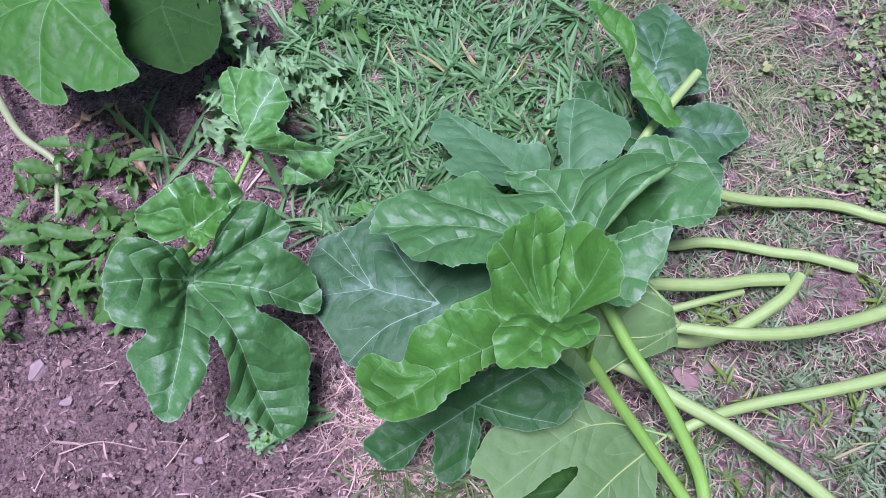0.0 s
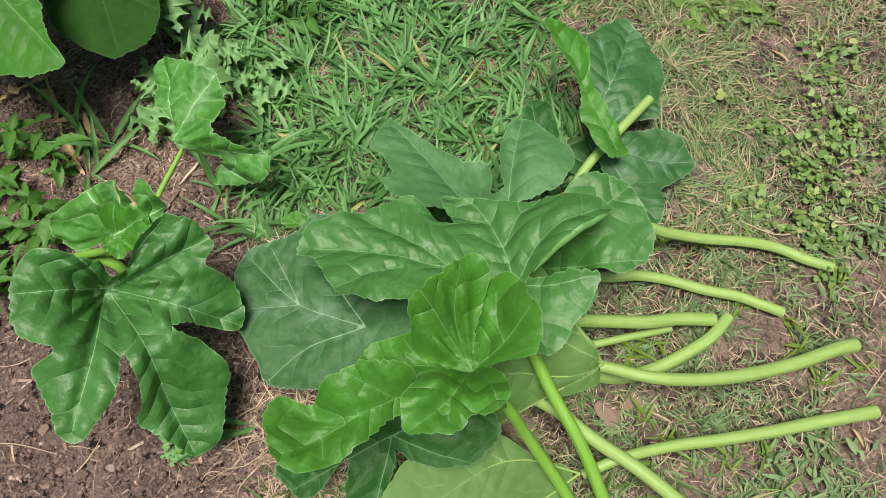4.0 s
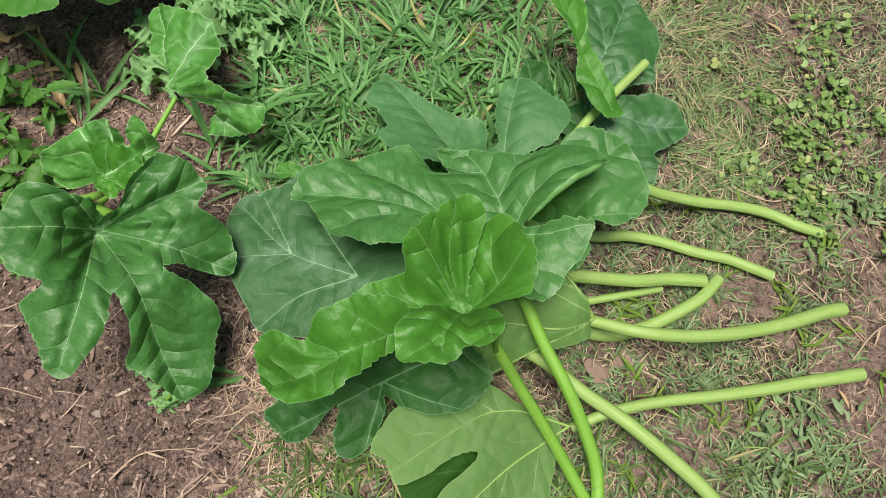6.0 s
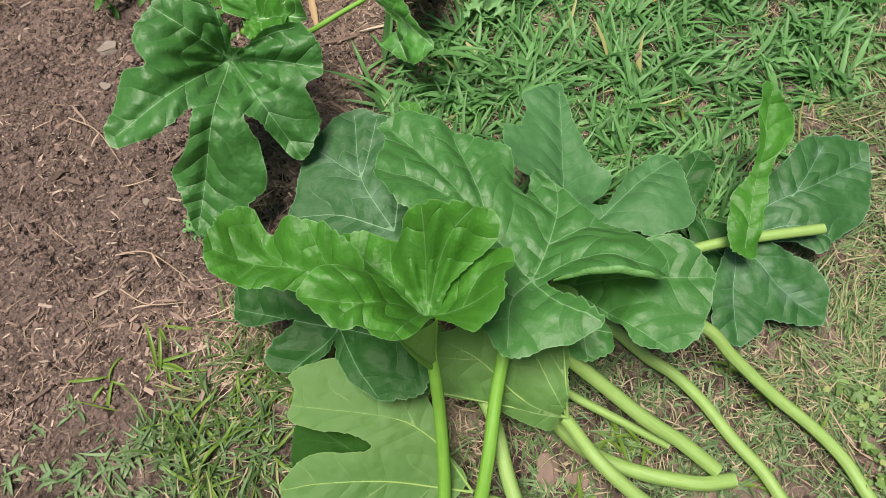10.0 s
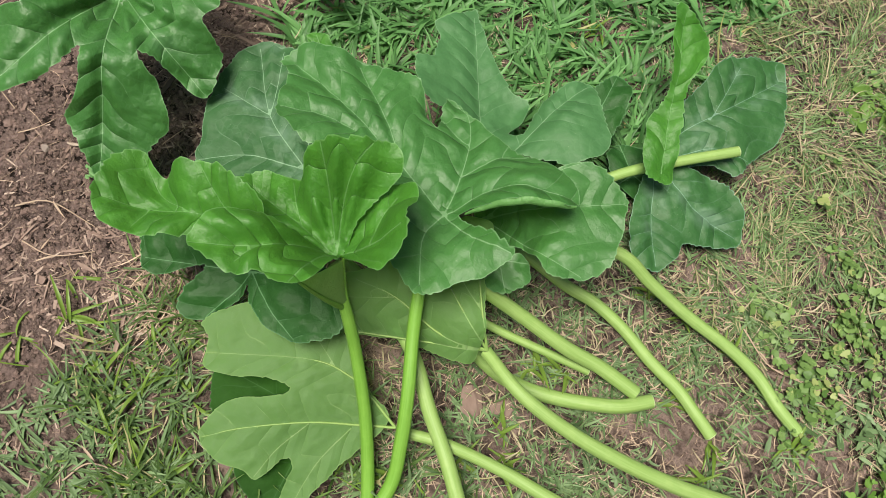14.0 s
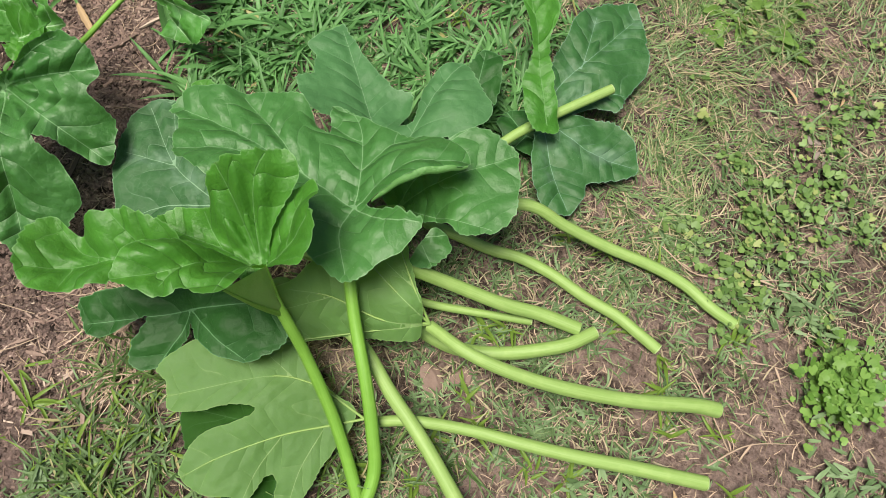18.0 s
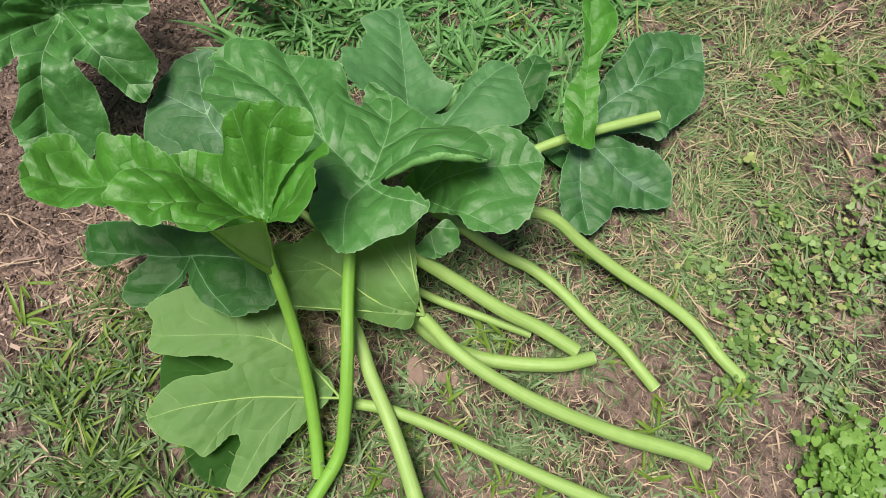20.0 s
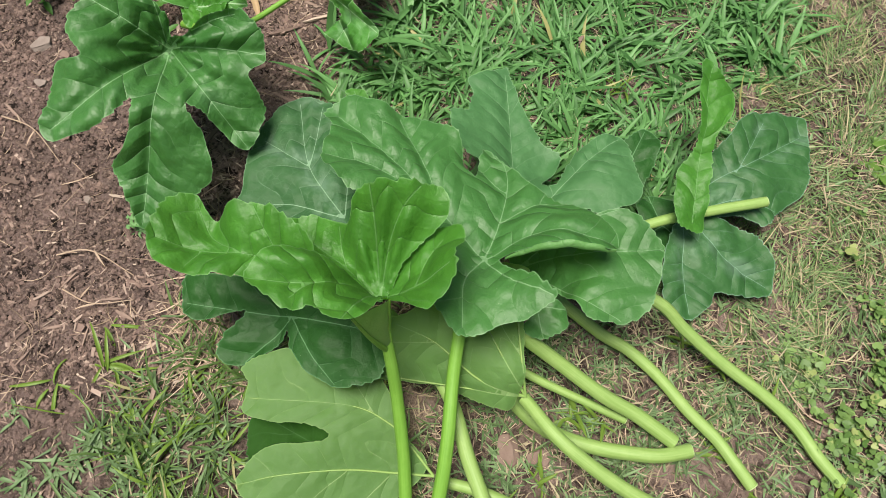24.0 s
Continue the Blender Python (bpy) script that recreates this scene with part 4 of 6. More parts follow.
rim = spline([(0.022, 0.010, 0.016), (0.045, 0.028, 0.047), (0.074, 0.046, 0.070), (0.103, 0.063, 0.068), (0.126, 0.078, 0.058)], 5)
lip, lip_uv = [], []
for i, p in enumerate(rim):
    w = math.sin(math.pi * (i + 0.6) / len(rim)) ** 0.6
    for out, down in ((-0.002, 0.0030), (0.001, 0.0030), (0.0035, 0.0005), (0.0046, -0.0030), (0.0040, -0.0065)):
        lip.append((p[0] + 0.53 * out * w, p[1] - 0.85 * out * w, p[2] + (down if down > 0 else down * w) + 0.0015 * math.sin(i * 1.3)))
        lip_uv.append((0.012, 0.02 + 0.01 * i))
lip_faces = [(i * 5 + j, i * 5 + j + 1, i * 5 + j + 6, i * 5 + j + 5) for i in range(len(rim) - 1) for j in range(4)]
part("rolled_edge", mesh_of("rolled_edge", lip, lip_faces, BRIGHT, lip_uv), big_leaf, "fresh green rolled edge of the blade")
top_leaf = squash_leaf(
    (0.152, 0.382, 0.245),
    [(45, 0.010, 0.007), (86, 0.039, 0.032), (80, 0.069, 0.045), (79, 0.099, 0.057), (84, 0.111, 0.071), (92, 0.114, 0.082), (104, 0.101, 0.100),
     (114, 0.093, 0.111), (129, 0.092, 0.101), (142, 0.098, 0.073), (147, 0.095, 0.055), (153, 0.085, 0.030), (165, 0.122, 0.005), (175, 0.138, 0.005),
     (-175, 0.140, 0.005), (-167, 0.115, 0.003), (-160, 0.074, -0.002), (-137, 0.023, -0.010)],
    [[(0, 0.000, 0.000), (114, 0.056, 0.046), (101, 0.099, 0.098)], [(0, 0.000, 0.000), (132, 0.061, 0.046), (134, 0.093, 0.083)],
     [(0, 0.000, 0.000), (177, 0.058, 0.017), (177, 0.131, 0.006)], [(178, 0.049, 0.015), (164, 0.075, 0.029), (158, 0.091, 0.032)]],
    BRIGHT, "bright fresh green squash leaf standing above the heap, cupped", [(0.153, 0.393, 0.210), (0.185, 0.350, 0.221), (0.201, 0.338, 0.195), (0.228, 0.315, 0.144), (0.273, 0.270, 0.079), (0.312, 0.222, 0.030), (0.338, 0.186, 0.004)], STEM_GREEN,
    (0.0068, 0.0096), root=(0.168, 0.367, 0.236), puff=0.006, ruffle=0.004, valley=0.005, seed=50, flat=(0, 0, 1), pleat=0.015, cup=0.016, dents=1.2, lump=0.8)
lobe(top_leaf, "far_lobe",
    [(-144, 0.014, 0.001), (-156, 0.070, 0.050), (-166, 0.075, 0.067), (-171, 0.093, 0.081), (-173, 0.119, 0.090), (-171, 0.152, 0.090),
     (-168, 0.174, 0.075), (-165, 0.192, 0.033), (-166, 0.206, 0.045), (-169, 0.227, 0.057), (-163, 0.245, 0.065), (-152, 0.246, 0.073),
     (-147, 0.234, 0.070), (-144, 0.215, 0.067), (-142, 0.187, 0.065), (-142, 0.169, 0.065), (-143, 0.144, 0.055), (-145, 0.111, 0.035),
     (-142, 0.068, 0.010), (-133, 0.023, -0.005)],
    [[(-144, 0.014, 0.001), (-153, 0.074, 0.050), (-153, 0.148, 0.057), (-153, 0.240, 0.072)],
     [(-153, 0.148, 0.057), (-159, 0.190, 0.046), (-167, 0.219, 0.054)], [(-154, 0.106, 0.049), (-164, 0.130, 0.070), (-170, 0.148, 0.087)],
     [(-153, 0.194, 0.058), (-146, 0.204, 0.065)]],
    BRIGHT, puff=0.006, ruffle=0.004, valley=0.006, seed=54, flat=(0, 0, 1), pleat=0.002, dents=1.2, lump=0.8)
lobe(top_leaf, "front_lobe",
    [(14, 0.008, 0.010), (-129, 0.014, 0.030), (-147, 0.040, 0.080), (-148, 0.062, 0.112), (-146, 0.089, 0.129), (-141, 0.110, 0.133), (-130, 0.129, 0.137),
     (-122, 0.122, 0.135), (-109, 0.107, 0.132), (-104, 0.102, 0.131), (-99, 0.085, 0.130), (-89, 0.083, 0.129), (-79, 0.078, 0.128), (-68, 0.068, 0.128),
     (-56, 0.047, 0.110)],
    [[(0, 0.000, 0.001), (-119, 0.071, 0.114), (-128, 0.129, 0.137)], [(0, 0.000, 0.001), (-78, 0.048, 0.093), (-80, 0.076, 0.127)],
     [(-119, 0.071, 0.114), (-113, 0.097, 0.129)]],
    BRIGHT, puff=0.006, ruffle=0.004, valley=0.006, seed=51, flat=(0, 0, 1), pleat=0.007, cup=0.010, dents=1.2, lump=0.8)
lobe(top_leaf, "side_lobe",
    [(135, 0.001, -0.007), (106, 0.022, -0.009), (103, 0.057, -0.005), (93, 0.087, 0.013), (79, 0.098, 0.045), (67, 0.102, 0.075), (55, 0.095, 0.085),
     (44, 0.077, 0.100), (32, 0.079, 0.108), (16, 0.074, 0.090), (-4, 0.065, 0.073), (-6, 0.037, 0.045), (-4, 0.013, 0.011)],
    [[(90, 0.001, -0.002), (30, 0.039, 0.038), (36, 0.071, 0.096)], [(30, 0.039, 0.038), (61, 0.055, 0.048), (71, 0.083, 0.057)]],
    BRIGHT, puff=0.006, ruffle=0.004, valley=0.006, seed=52, flat=(0, 0, 1), pleat=0.006, cup=0.010, dents=1.2, lump=0.8)

# the funnel under the blade, where two ribs run down to the stalk
node, left_end, right_end = np.array((0.185, 0.350, 0.221)), np.array((0.172, 0.313, 0.366)), np.array((0.170, 0.375, 0.275))
foot = np.array(top_leaf.location)
ribs_down = []
node = node + 0.3 * (np.array((0.205, 0.330, 0.180)) - node)
for end in (left_end, right_end):
    way = [node + (end - node) * k / 6 + np.array((0, 0, -0.012)) * math.sin(math.pi * k / 6) for k in range(7)]
    me, _, _ = tube("rib", [tuple(p - foot) for p in way], 0.0042, 0.0016, STEM_GREEN, 8, 3)
    part("rib", me, top_leaf, "pale green rib below the blade")
    ribs_down.append(way)
sheet = [a + (b - a) * j / 6 + np.array((0.004, 0.006, 0.0)) * math.sin(math.pi * j / 6) - foot for a, b in zip(*ribs_down) for j in range(7)]
quads = [(i * 7 + j, i * 7 + j + 1, i * 7 + j + 8, i * 7 + j + 7) for i in range(6) for j in range(6)]
part("underside", mesh_of("underside", sheet, quads, UNDER, [(0.01 + 0.003 * (i % 7), 0.01 * (i // 7)) for i in range(49)]), top_leaf, "pale green underside of the blade")
# ---- grass, weeds and litter ----
def scatter(count, box, weight, seed):
    """Places in a box, kept with a chance given by weight(x, y)."""
    rng = np.random.default_rng(seed)
    out = []
    while len(out) < count:
        xy = rng.uniform((box[0], box[2]), (box[1], box[3]), (4000, 2))
        keep = rng.random(4000)
        out += [p for p, k in zip(xy, keep) if k < weight(*p)]
    return np.array(out[:count]), rng


def grass_mesh(name, roots, rng, length, width, lean, mat, curl=0.9, rows=4, bearing=None, bend=0.35, keel=0.4):
    """Blades of grass: each starts at its root, leans over and tapers to a point."""
    n = len(roots)
    az = rng.uniform(0, 2 * math.pi, n) if bearing is None else bearing
    L = rng.uniform(*length, n) * rng.uniform(0.7, 1.2, n)
    W = rng.uniform(*width, n) * 0.5
    a0 = rng.uniform(*lean, n)
    c = rng.uniform(0.2, 1.0, n) * curl
    side = rng.normal(0, bend, n)
    z = np.array([height(x, y) for x, y in roots])
    p = np.stack([roots[:, 0], roots[:, 1], z - 0.002], 1)
    verts = np.zeros((n, rows * 3 + 3, 3))
    tilt = rng.normal(0, 0.5, n)
    for r in range(rows + 1):
        t = r / rows
        a = a0 - c * t
        b = az + side * t
        w = W * (0.55 + 0.75 * t if t < 0.35 else 0.81 * (1 - (t - 0.35) / 0.65) ** 0.75 + 0.02)
        across = np.stack([-np.sin(b), np.cos(b), tilt * 0.6], 1)
        verts[:, 3 * r] = p - across * w[:, None]
        verts[:, 3 * r + 1] = p - np.stack([0 * w, 0 * w, keel * w], 1)
        verts[:, 3 * r + 2] = p + across * w[:, None]
        p = p + np.stack([np.cos(b) * np.cos(a), np.sin(b) * np.cos(a), np.sin(a)], 1) * (L / rows)[:, None]
        p[:, 2] = np.maximum(p[:, 2], z + 0.0015 + 0.004 * t)
    k = rows * 3 + 3
    quads = []
    for r in range(rows):
        for j in (0, 1):
            o = np.arange(n) * k + 3 * r + j
            quads.append(np.stack([o, o + 1, o + 4, o + 3], 1))
    return fast_mesh(name, verts.reshape(-1, 3), np.vstack(quads), mat)


def tufts(count, box, weight, seed, blades, reach, fan, flow=0.0):
    """Roots of blades that grow in tufts, and the way each blade leans; flow: how far neighbouring tufts lean the same way."""
    centres, rng = scatter(count, box, weight, seed)
    roots, ways = [], []
    for x, y in centres:
        k = rng.integers(*blades)
        main = flow * 2.6 * math.pi * wave(x, y, 4.5, seed) + (1 - flow) * rng.uniform(0, 2 * math.pi)
        roots.append(rng.normal(0, reach, (k, 2)) + (x, y))
        ways.append(main + rng.normal(0, fan, k))
    return np.vstack(roots), np.concatenate(ways), rng


def stuff(name, me, label, category):
    return tagged(new(name, me), label, category, kind="stuff")


def bump2(x, y, cx, cy, rx, ry):
    return math.exp(-(((x - cx) / rx) ** 2 + ((y - cy) / ry) ** 2))


def clear(x, y):
    thin = 1 - 0.72 * max(0.0, min(1.0, (0.26 - y) / 0.08)) * max(0.0, min(1.0, (0.34 - x) / 0.1))
    thin *= 1 - 0.75 * max(0.0, min(1.0, (0.02 - x) / 0.08)) * max(0.0, min(1.0, (0.40 - y) / 0.1))
    return lawn_share(x, y) * (1 - 0.94 * bare_share(x, y)) * thin


def lush_share(x, y):
    g = max(0.0, min(1.0, (y - 0.66) / 0.08)) * max(0.0, min(1.0, (0.40 - x + 0.10 * wave(x, y, 7)) / 0.12))
    return g * lawn_share(x - 0.03, y) * (0.75 + 0.25 * wave(x, y, 12, 9)) * (1 - 0.9 * bump2(x, y, 0.25, 1.02, 0.05, 0.04))


def low_share(x, y):
    """Broad-bladed grass by the lower edge of the heap and the bed."""
    g = bump2(x, y, 0.02, 0.11, 0.12, 0.10) + 0.35 * bump2(x, y, -0.07, 0.03, 0.09, 0.06) + 0.8 * bump2(x, y, 0.16, 0.0, 0.2, 0.12) + 0.6 * bump2(x, y, 0.4, 0.16, 0.25, 0.10)
    return min(1.0, g) * lawn_share(x, y) * max(0.03, min(1.0, 0.40 + 1.9 * wave(x, y, 17, 9)))


def right_share(x, y):
    """Crabgrass between the cut stalks and on the lawn beside them."""
    g = bump2(x, y, 0.50, 0.38, 0.17, 0.13) + 0.9 * bump2(x, y, 0.62, 0.62, 0.22, 0.16) + 0.8 * bump2(x, y, 0.62, 0.26, 0.16, 0.09) + 0.35
    return min(1.0, g) * clear(x, y) * max(0.02, min(1.0, 0.36 + 2.0 * wave(x, y, 16, 29)))


VIEW = (-0.75, 1.35, -0.35, 1.75)
p, rng = scatter(30000, VIEW, lambda x, y: clear(x, y) * (0.50 + 0.75 * wave(x, y, 10, 4)) * (1 - 0.75 * lush_share(x, y)), 1)
stuff("lawn_grass", grass_mesh("lawn_grass", p, rng, (0.014, 0.046), (0.0016, 0.0036), (0.05, 0.95), LAWN, rows=3, bend=0.6), "short sparse olive-green lawn grass among dry thatch", "grass")


def beyond(x, y):
    """The lawn going on round the heap, thinning out with distance."""
    far = max(-0.6 - x, x - 1.28, -0.28 - y, y - 1.68)
    return lawn_share(x, y) * max(0.0, min(1.0, far / 0.08)) * math.exp(-((max(0.0, far) / 1.6) ** 2))


p, rng = scatter(42000, (-0.7, 3.6, -2.4, 3.9), beyond, 41)
stuff("lawn_grass", grass_mesh("lawn_grass", p, rng, (0.04, 0.10), (0.004, 0.010), (0.05, 0.7), LAWN, rows=2), "short olive-green lawn grass round the heap", "grass")
p, ways, rng = tufts(430, (-0.4, 0.6, 0.64, 1.75), lush_share, 2, (9, 19), 0.010, 0.75, 0.4)
stuff("broad_grass", grass_mesh("broad_grass", p, rng, (0.040, 0.100), (0.0060, 0.0130), (0.15, 0.95), LUSH, 1.3, 5, ways, 0.45), "lush broad-bladed green crabgrass", "grass")
p, rng = scatter(3200, (-0.4, 0.6, 0.64, 1.75), lush_share, 42)
stuff("short_grass", grass_mesh("short_grass", p, rng, (0.020, 0.055), (0.0030, 0.0065), (0.05, 0.9), LUSH, 1.0, 4), "short green grass filling the gaps between broad blades", "grass")


def fine_share(x, y):
    """Long thin grass on the lawn beyond the heap."""
    g = bump2(x, y, 0.62, 1.05, 0.14, 0.22) + 0.8 * bump2(x, y, 0.50, 1.25, 0.2, 0.15) + 0.6 * bump2(x, y, 0.60, 0.78, 0.08, 0.12) + 0.5 * bump2(x, y, 0.85, 1.25, 0.15, 0.2)
    return min(1.0, g) * lawn_share(x, y) * max(0.05, min(1.0, 0.6 + 1.5 * wave(x, y, 13, 31)))


p, ways, rng = tufts(190, (0.3, 1.2, 0.6, 1.6), fine_share, 43, (12, 24), 0.012, 0.5, 0.8)
stuff("fine_grass", grass_mesh("fine_grass", p, rng, (0.035, 0.085), (0.0016, 0.0030), (0.02, 0.5), FINE, 0.6, 4, ways, 0.5), "long thin olive-green grass lying in swirls", "grass")
p, rng = scatter(1100, (-0.4, 0.7, -0.3, 0.34), low_share, 3)
stuff("crabgrass", grass_mesh("crabgrass", p, rng, (0.022, 0.065), (0.0032, 0.0065), (0.05, 0.9), CREEP, 0.9), "grey-green creeping crabgrass at the edge of the bed", "grass")
p, ways, rng = tufts(75, (-0.4, 0.7, -0.3, 0.34), low_share, 47, (9, 20), 0.010, 0.9)
stuff("edge_grass", grass_mesh("edge_grass", p, rng, (0.030, 0.085), (0.0026, 0.0058), (0.1, 1.0), EDGE, 1.0, 4, ways, 0.5), "green grass growing in tufts at the edge of the bed", "grass")
p, rng = scatter(130, (-0.4, 0.7, -0.3, 0.34), low_share, 4)
stuff("yellow_grass", grass_mesh("yellow_grass", p, rng, (0.03, 0.09), (0.0025, 0.005), (0.1, 0.9), YELLOW, 0.9), "yellow-green grass blades at the edge of the bed", "grass")
p, rng = scatter(5600, (0.3, 1.25, 0.05, 1.3), right_share, 31)
stuff("crabgrass", grass_mesh("crabgrass", p, rng, (0.016, 0.046), (0.0028, 0.0058), (0.05, 0.9), CREEP, 1.0, 4, None, 0.5), "grey-green crabgrass between the cut stalks", "grass")
p, rng = scatter(21000, VIEW, lambda x, y: clear(x, y) * (0.5 + 0.5 * wave(x, y, 8, 14)) + 0.4 * bare_share(x, y) * lawn_share(x, y), 5)
stuff("dry_straw", grass_mesh("dry_straw", p, rng, (0.012, 0.046), (0.0009, 0.0021), (-0.1, 0.3), STRAW, 0.5, 4, None, 1.0), "dry straw and dead grass matted over the soil", "straw")

p, rng = scatter(420, (-0.26, 0.12, 0.12, 0.46), lambda x, y: bump2(x, y, -0.07, 0.27, 0.05, 0.09) + 0.5 * bump2(x, y, -0.13, 0.36, 0.05, 0.05), 61)
stuff("dry_straw", grass_mesh("dry_straw", p, rng, (0.03, 0.10), (0.0012, 0.0032), (-0.05, 0.35), STRAW, 0.5, 5, None, 0.9), "tangle of dry grass stems between the bed and the heap", "straw")
p, ways, rng = tufts(11, (-0.2, 0.1, 0.14, 0.4), lambda x, y: bump2(x, y, -0.045, 0.25, 0.05, 0.07), 62, (6, 12), 0.010, 0.9)
stuff("edge_grass", grass_mesh("edge_grass", p, rng, (0.030, 0.080), (0.0026, 0.0055), (0.1, 0.9), EDGE, 1.0, 4, ways, 0.5), "green grass among the dry stems beside the heap", "grass")


def weed_share(x, y):
    g = bump2(x, y, 0.79, 0.82, 0.09, 0.16) + 0.7 * bump2(x, y, 0.87, 0.92, 0.10, 0.18) + 0.4 * bump2(x, y, 0.66, 1.1, 0.1, 0.1)
    return min(1, g) * max(0.0, 0.25 + 1.9 * wave(x, y, 11, 3))


def leaflets(name, places, rng, size, mat, heights, long=1.0, cupped=0.2):
    """Small rounded leaves, each a folded disc on a slant."""
    n = len(places)
    k = 18
    ring = np.linspace(0, 2 * math.pi, k, endpoint=False)
    s = rng.uniform(*size, n)
    az = rng.uniform(0, 6.28, n)
    tx, ty = rng.normal(0, 0.42, n), rng.normal(0, 0.42, n)
    verts = np.zeros((n, k + 1, 3))
    z = np.array([height(x, y) for x, y in places]) + rng.uniform(*heights, n)
    for i, a in enumerate(ring):
        notch = 1 - 0.45 * math.exp(-(((a - math.pi) / 0.35) ** 2)) + (0.03 if i % 3 else -0.08)
        u, v = np.cos(a) * long * notch, np.sin(a) * (1 - 0.25 * np.cos(a)) * notch
        x, y = s * (u * np.cos(az) - v * np.sin(az)), s * (u * np.sin(az) + v * np.cos(az))
        verts[:, i] = np.stack([places[:, 0] + x, places[:, 1] + y, z + x * tx + y * ty + s * cupped * abs(v)], 1)
    verts[:, k] = np.stack([places[:, 0], places[:, 1], z], 1)
    verts[..., 2] = np.maximum(verts[..., 2], z[:, None] * 0.5 + 0.0005)
    tri = []
    o = np.arange(n) * (k + 1)
    for i in range(k):
        tri.append(np.stack([o + i, o + (i + 1) % k, o + k], 1))
    return fast_mesh(name, verts.reshape(-1, 3), np.vstack(tri), mat)


p, rng = scatter(115, (0.5, 1.3, 0.5, 1.4), weed_share, 6)
p = np.vstack([q + rng.normal(0, 0.010, (rng.integers(4, 11), 2)) for q in p])
stuff("ground_ivy", leaflets("ground_ivy", p, rng, (0.0026, 0.0072), CLOVER, (0.004, 0.024)), "low patch of small scalloped green weed leaves in the lawn", "weeds")
CLOVERPATCH = plain_leaf("patch_leaf", (0.045, 0.120, 0.018), (0.160, 0.275, 0.070), 0.42, 0.2)
p, rng = scatter(520, (0.7, 1.2, 0.35, 0.8), lambda x, y: bump2(x, y, 0.945, 0.565, 0.046, 0.056) ** 2, 7)
stuff("clover_patch", leaflets("clover_patch", p, rng, (0.0036, 0.0088), CLOVERPATCH, (0.002, 0.048)), "dense patch of round bright green clover leaves", "weeds")
p, rng = scatter(200, (0.6, 1.3, 0.2, 0.75), lambda x, y: bump2(x, y, 0.98, 0.42, 0.06, 0.06) + bump2(x, y, 0.62, 0.27, 0.08, 0.06) + 0.6 * bump2(x, y, 0.84, 0.68, 0.05, 0.06), 8)
stuff("creeping_weed", leaflets("creeping_weed", p, rng, (0.0022, 0.004), CREEP, (0.004, 0.02), 4.0, 0.15), "narrow-leaved grey-green creeping weed", "weeds")

# crumbs and wood on the bed
def bed_share(x, y):
    return (1 - lawn_share(x, y)) * (0.6 + 0.4 * wave(x, y, 6, 20))


def mulch_share(x, y):
    d = float(np.interp(y, EDGE_Y, EDGE_X)) - x
    near = math.exp(-((d - 0.06) / 0.12) ** 2)
    near += 0.8 * bump2(x, y, -0.48, 0.88, 0.24, 0.18)
    return min(1, near * (0.5 + 0.9 * wave(x, y, 9, 22)) + 0.12 * bed_share(x, y))


def lumps(name, places, rng, size, mat, flat=0.7):
    g = (1 + 5**0.5) / 2
    base = np.array([(-1, g, 0), (1, g, 0), (-1, -g, 0), (1, -g, 0), (0, -1, g), (0, 1, g), (0, -1, -g), (0, 1, -g), (g, 0, -1), (g, 0, 1), (-g, 0, -1), (-g, 0, 1)], float) / 1.9
    faces = np.array([(0, 11, 5), (0, 5, 1), (0, 1, 7), (0, 7, 10), (0, 10, 11), (1, 5, 9), (5, 11, 4), (11, 10, 2), (10, 7, 6), (7, 1, 8),
                      (3, 9, 4), (3, 4, 2), (3, 2, 6), (3, 6, 8), (3, 8, 9), (4, 9, 5), (2, 4, 11), (6, 2, 10), (8, 6, 7), (9, 8, 1)])
    n = len(places)
    s = rng.uniform(*size, n) ** 1.0
    v = base[None] * rng.uniform(0.7, 1.25, (n, 12, 3)) * s[:, None, None]
    v += rng.normal(0, 0.12, (n, 12, 3)) * s[:, None, None]
    v[..., 2] *= flat
    a = rng.uniform(0, 6.28, n)
    x = v[..., 0] * np.cos(a)[:, None] - v[..., 1] * np.sin(a)[:, None]
    y = v[..., 0] * np.sin(a)[:, None] + v[..., 1] * np.cos(a)[:, None]
    z = np.array([height(px, py) for px, py in places]) + s * 0.25
    v = np.stack([x + places[:, 0, None], y + places[:, 1, None], v[..., 2] + z[:, None]], -1)
    f = (faces[None] + (np.arange(n) * 12)[:, None, None]).reshape(-1, 3)
    return fast_mesh(name, v.reshape(-1, 3), f, mat, False)


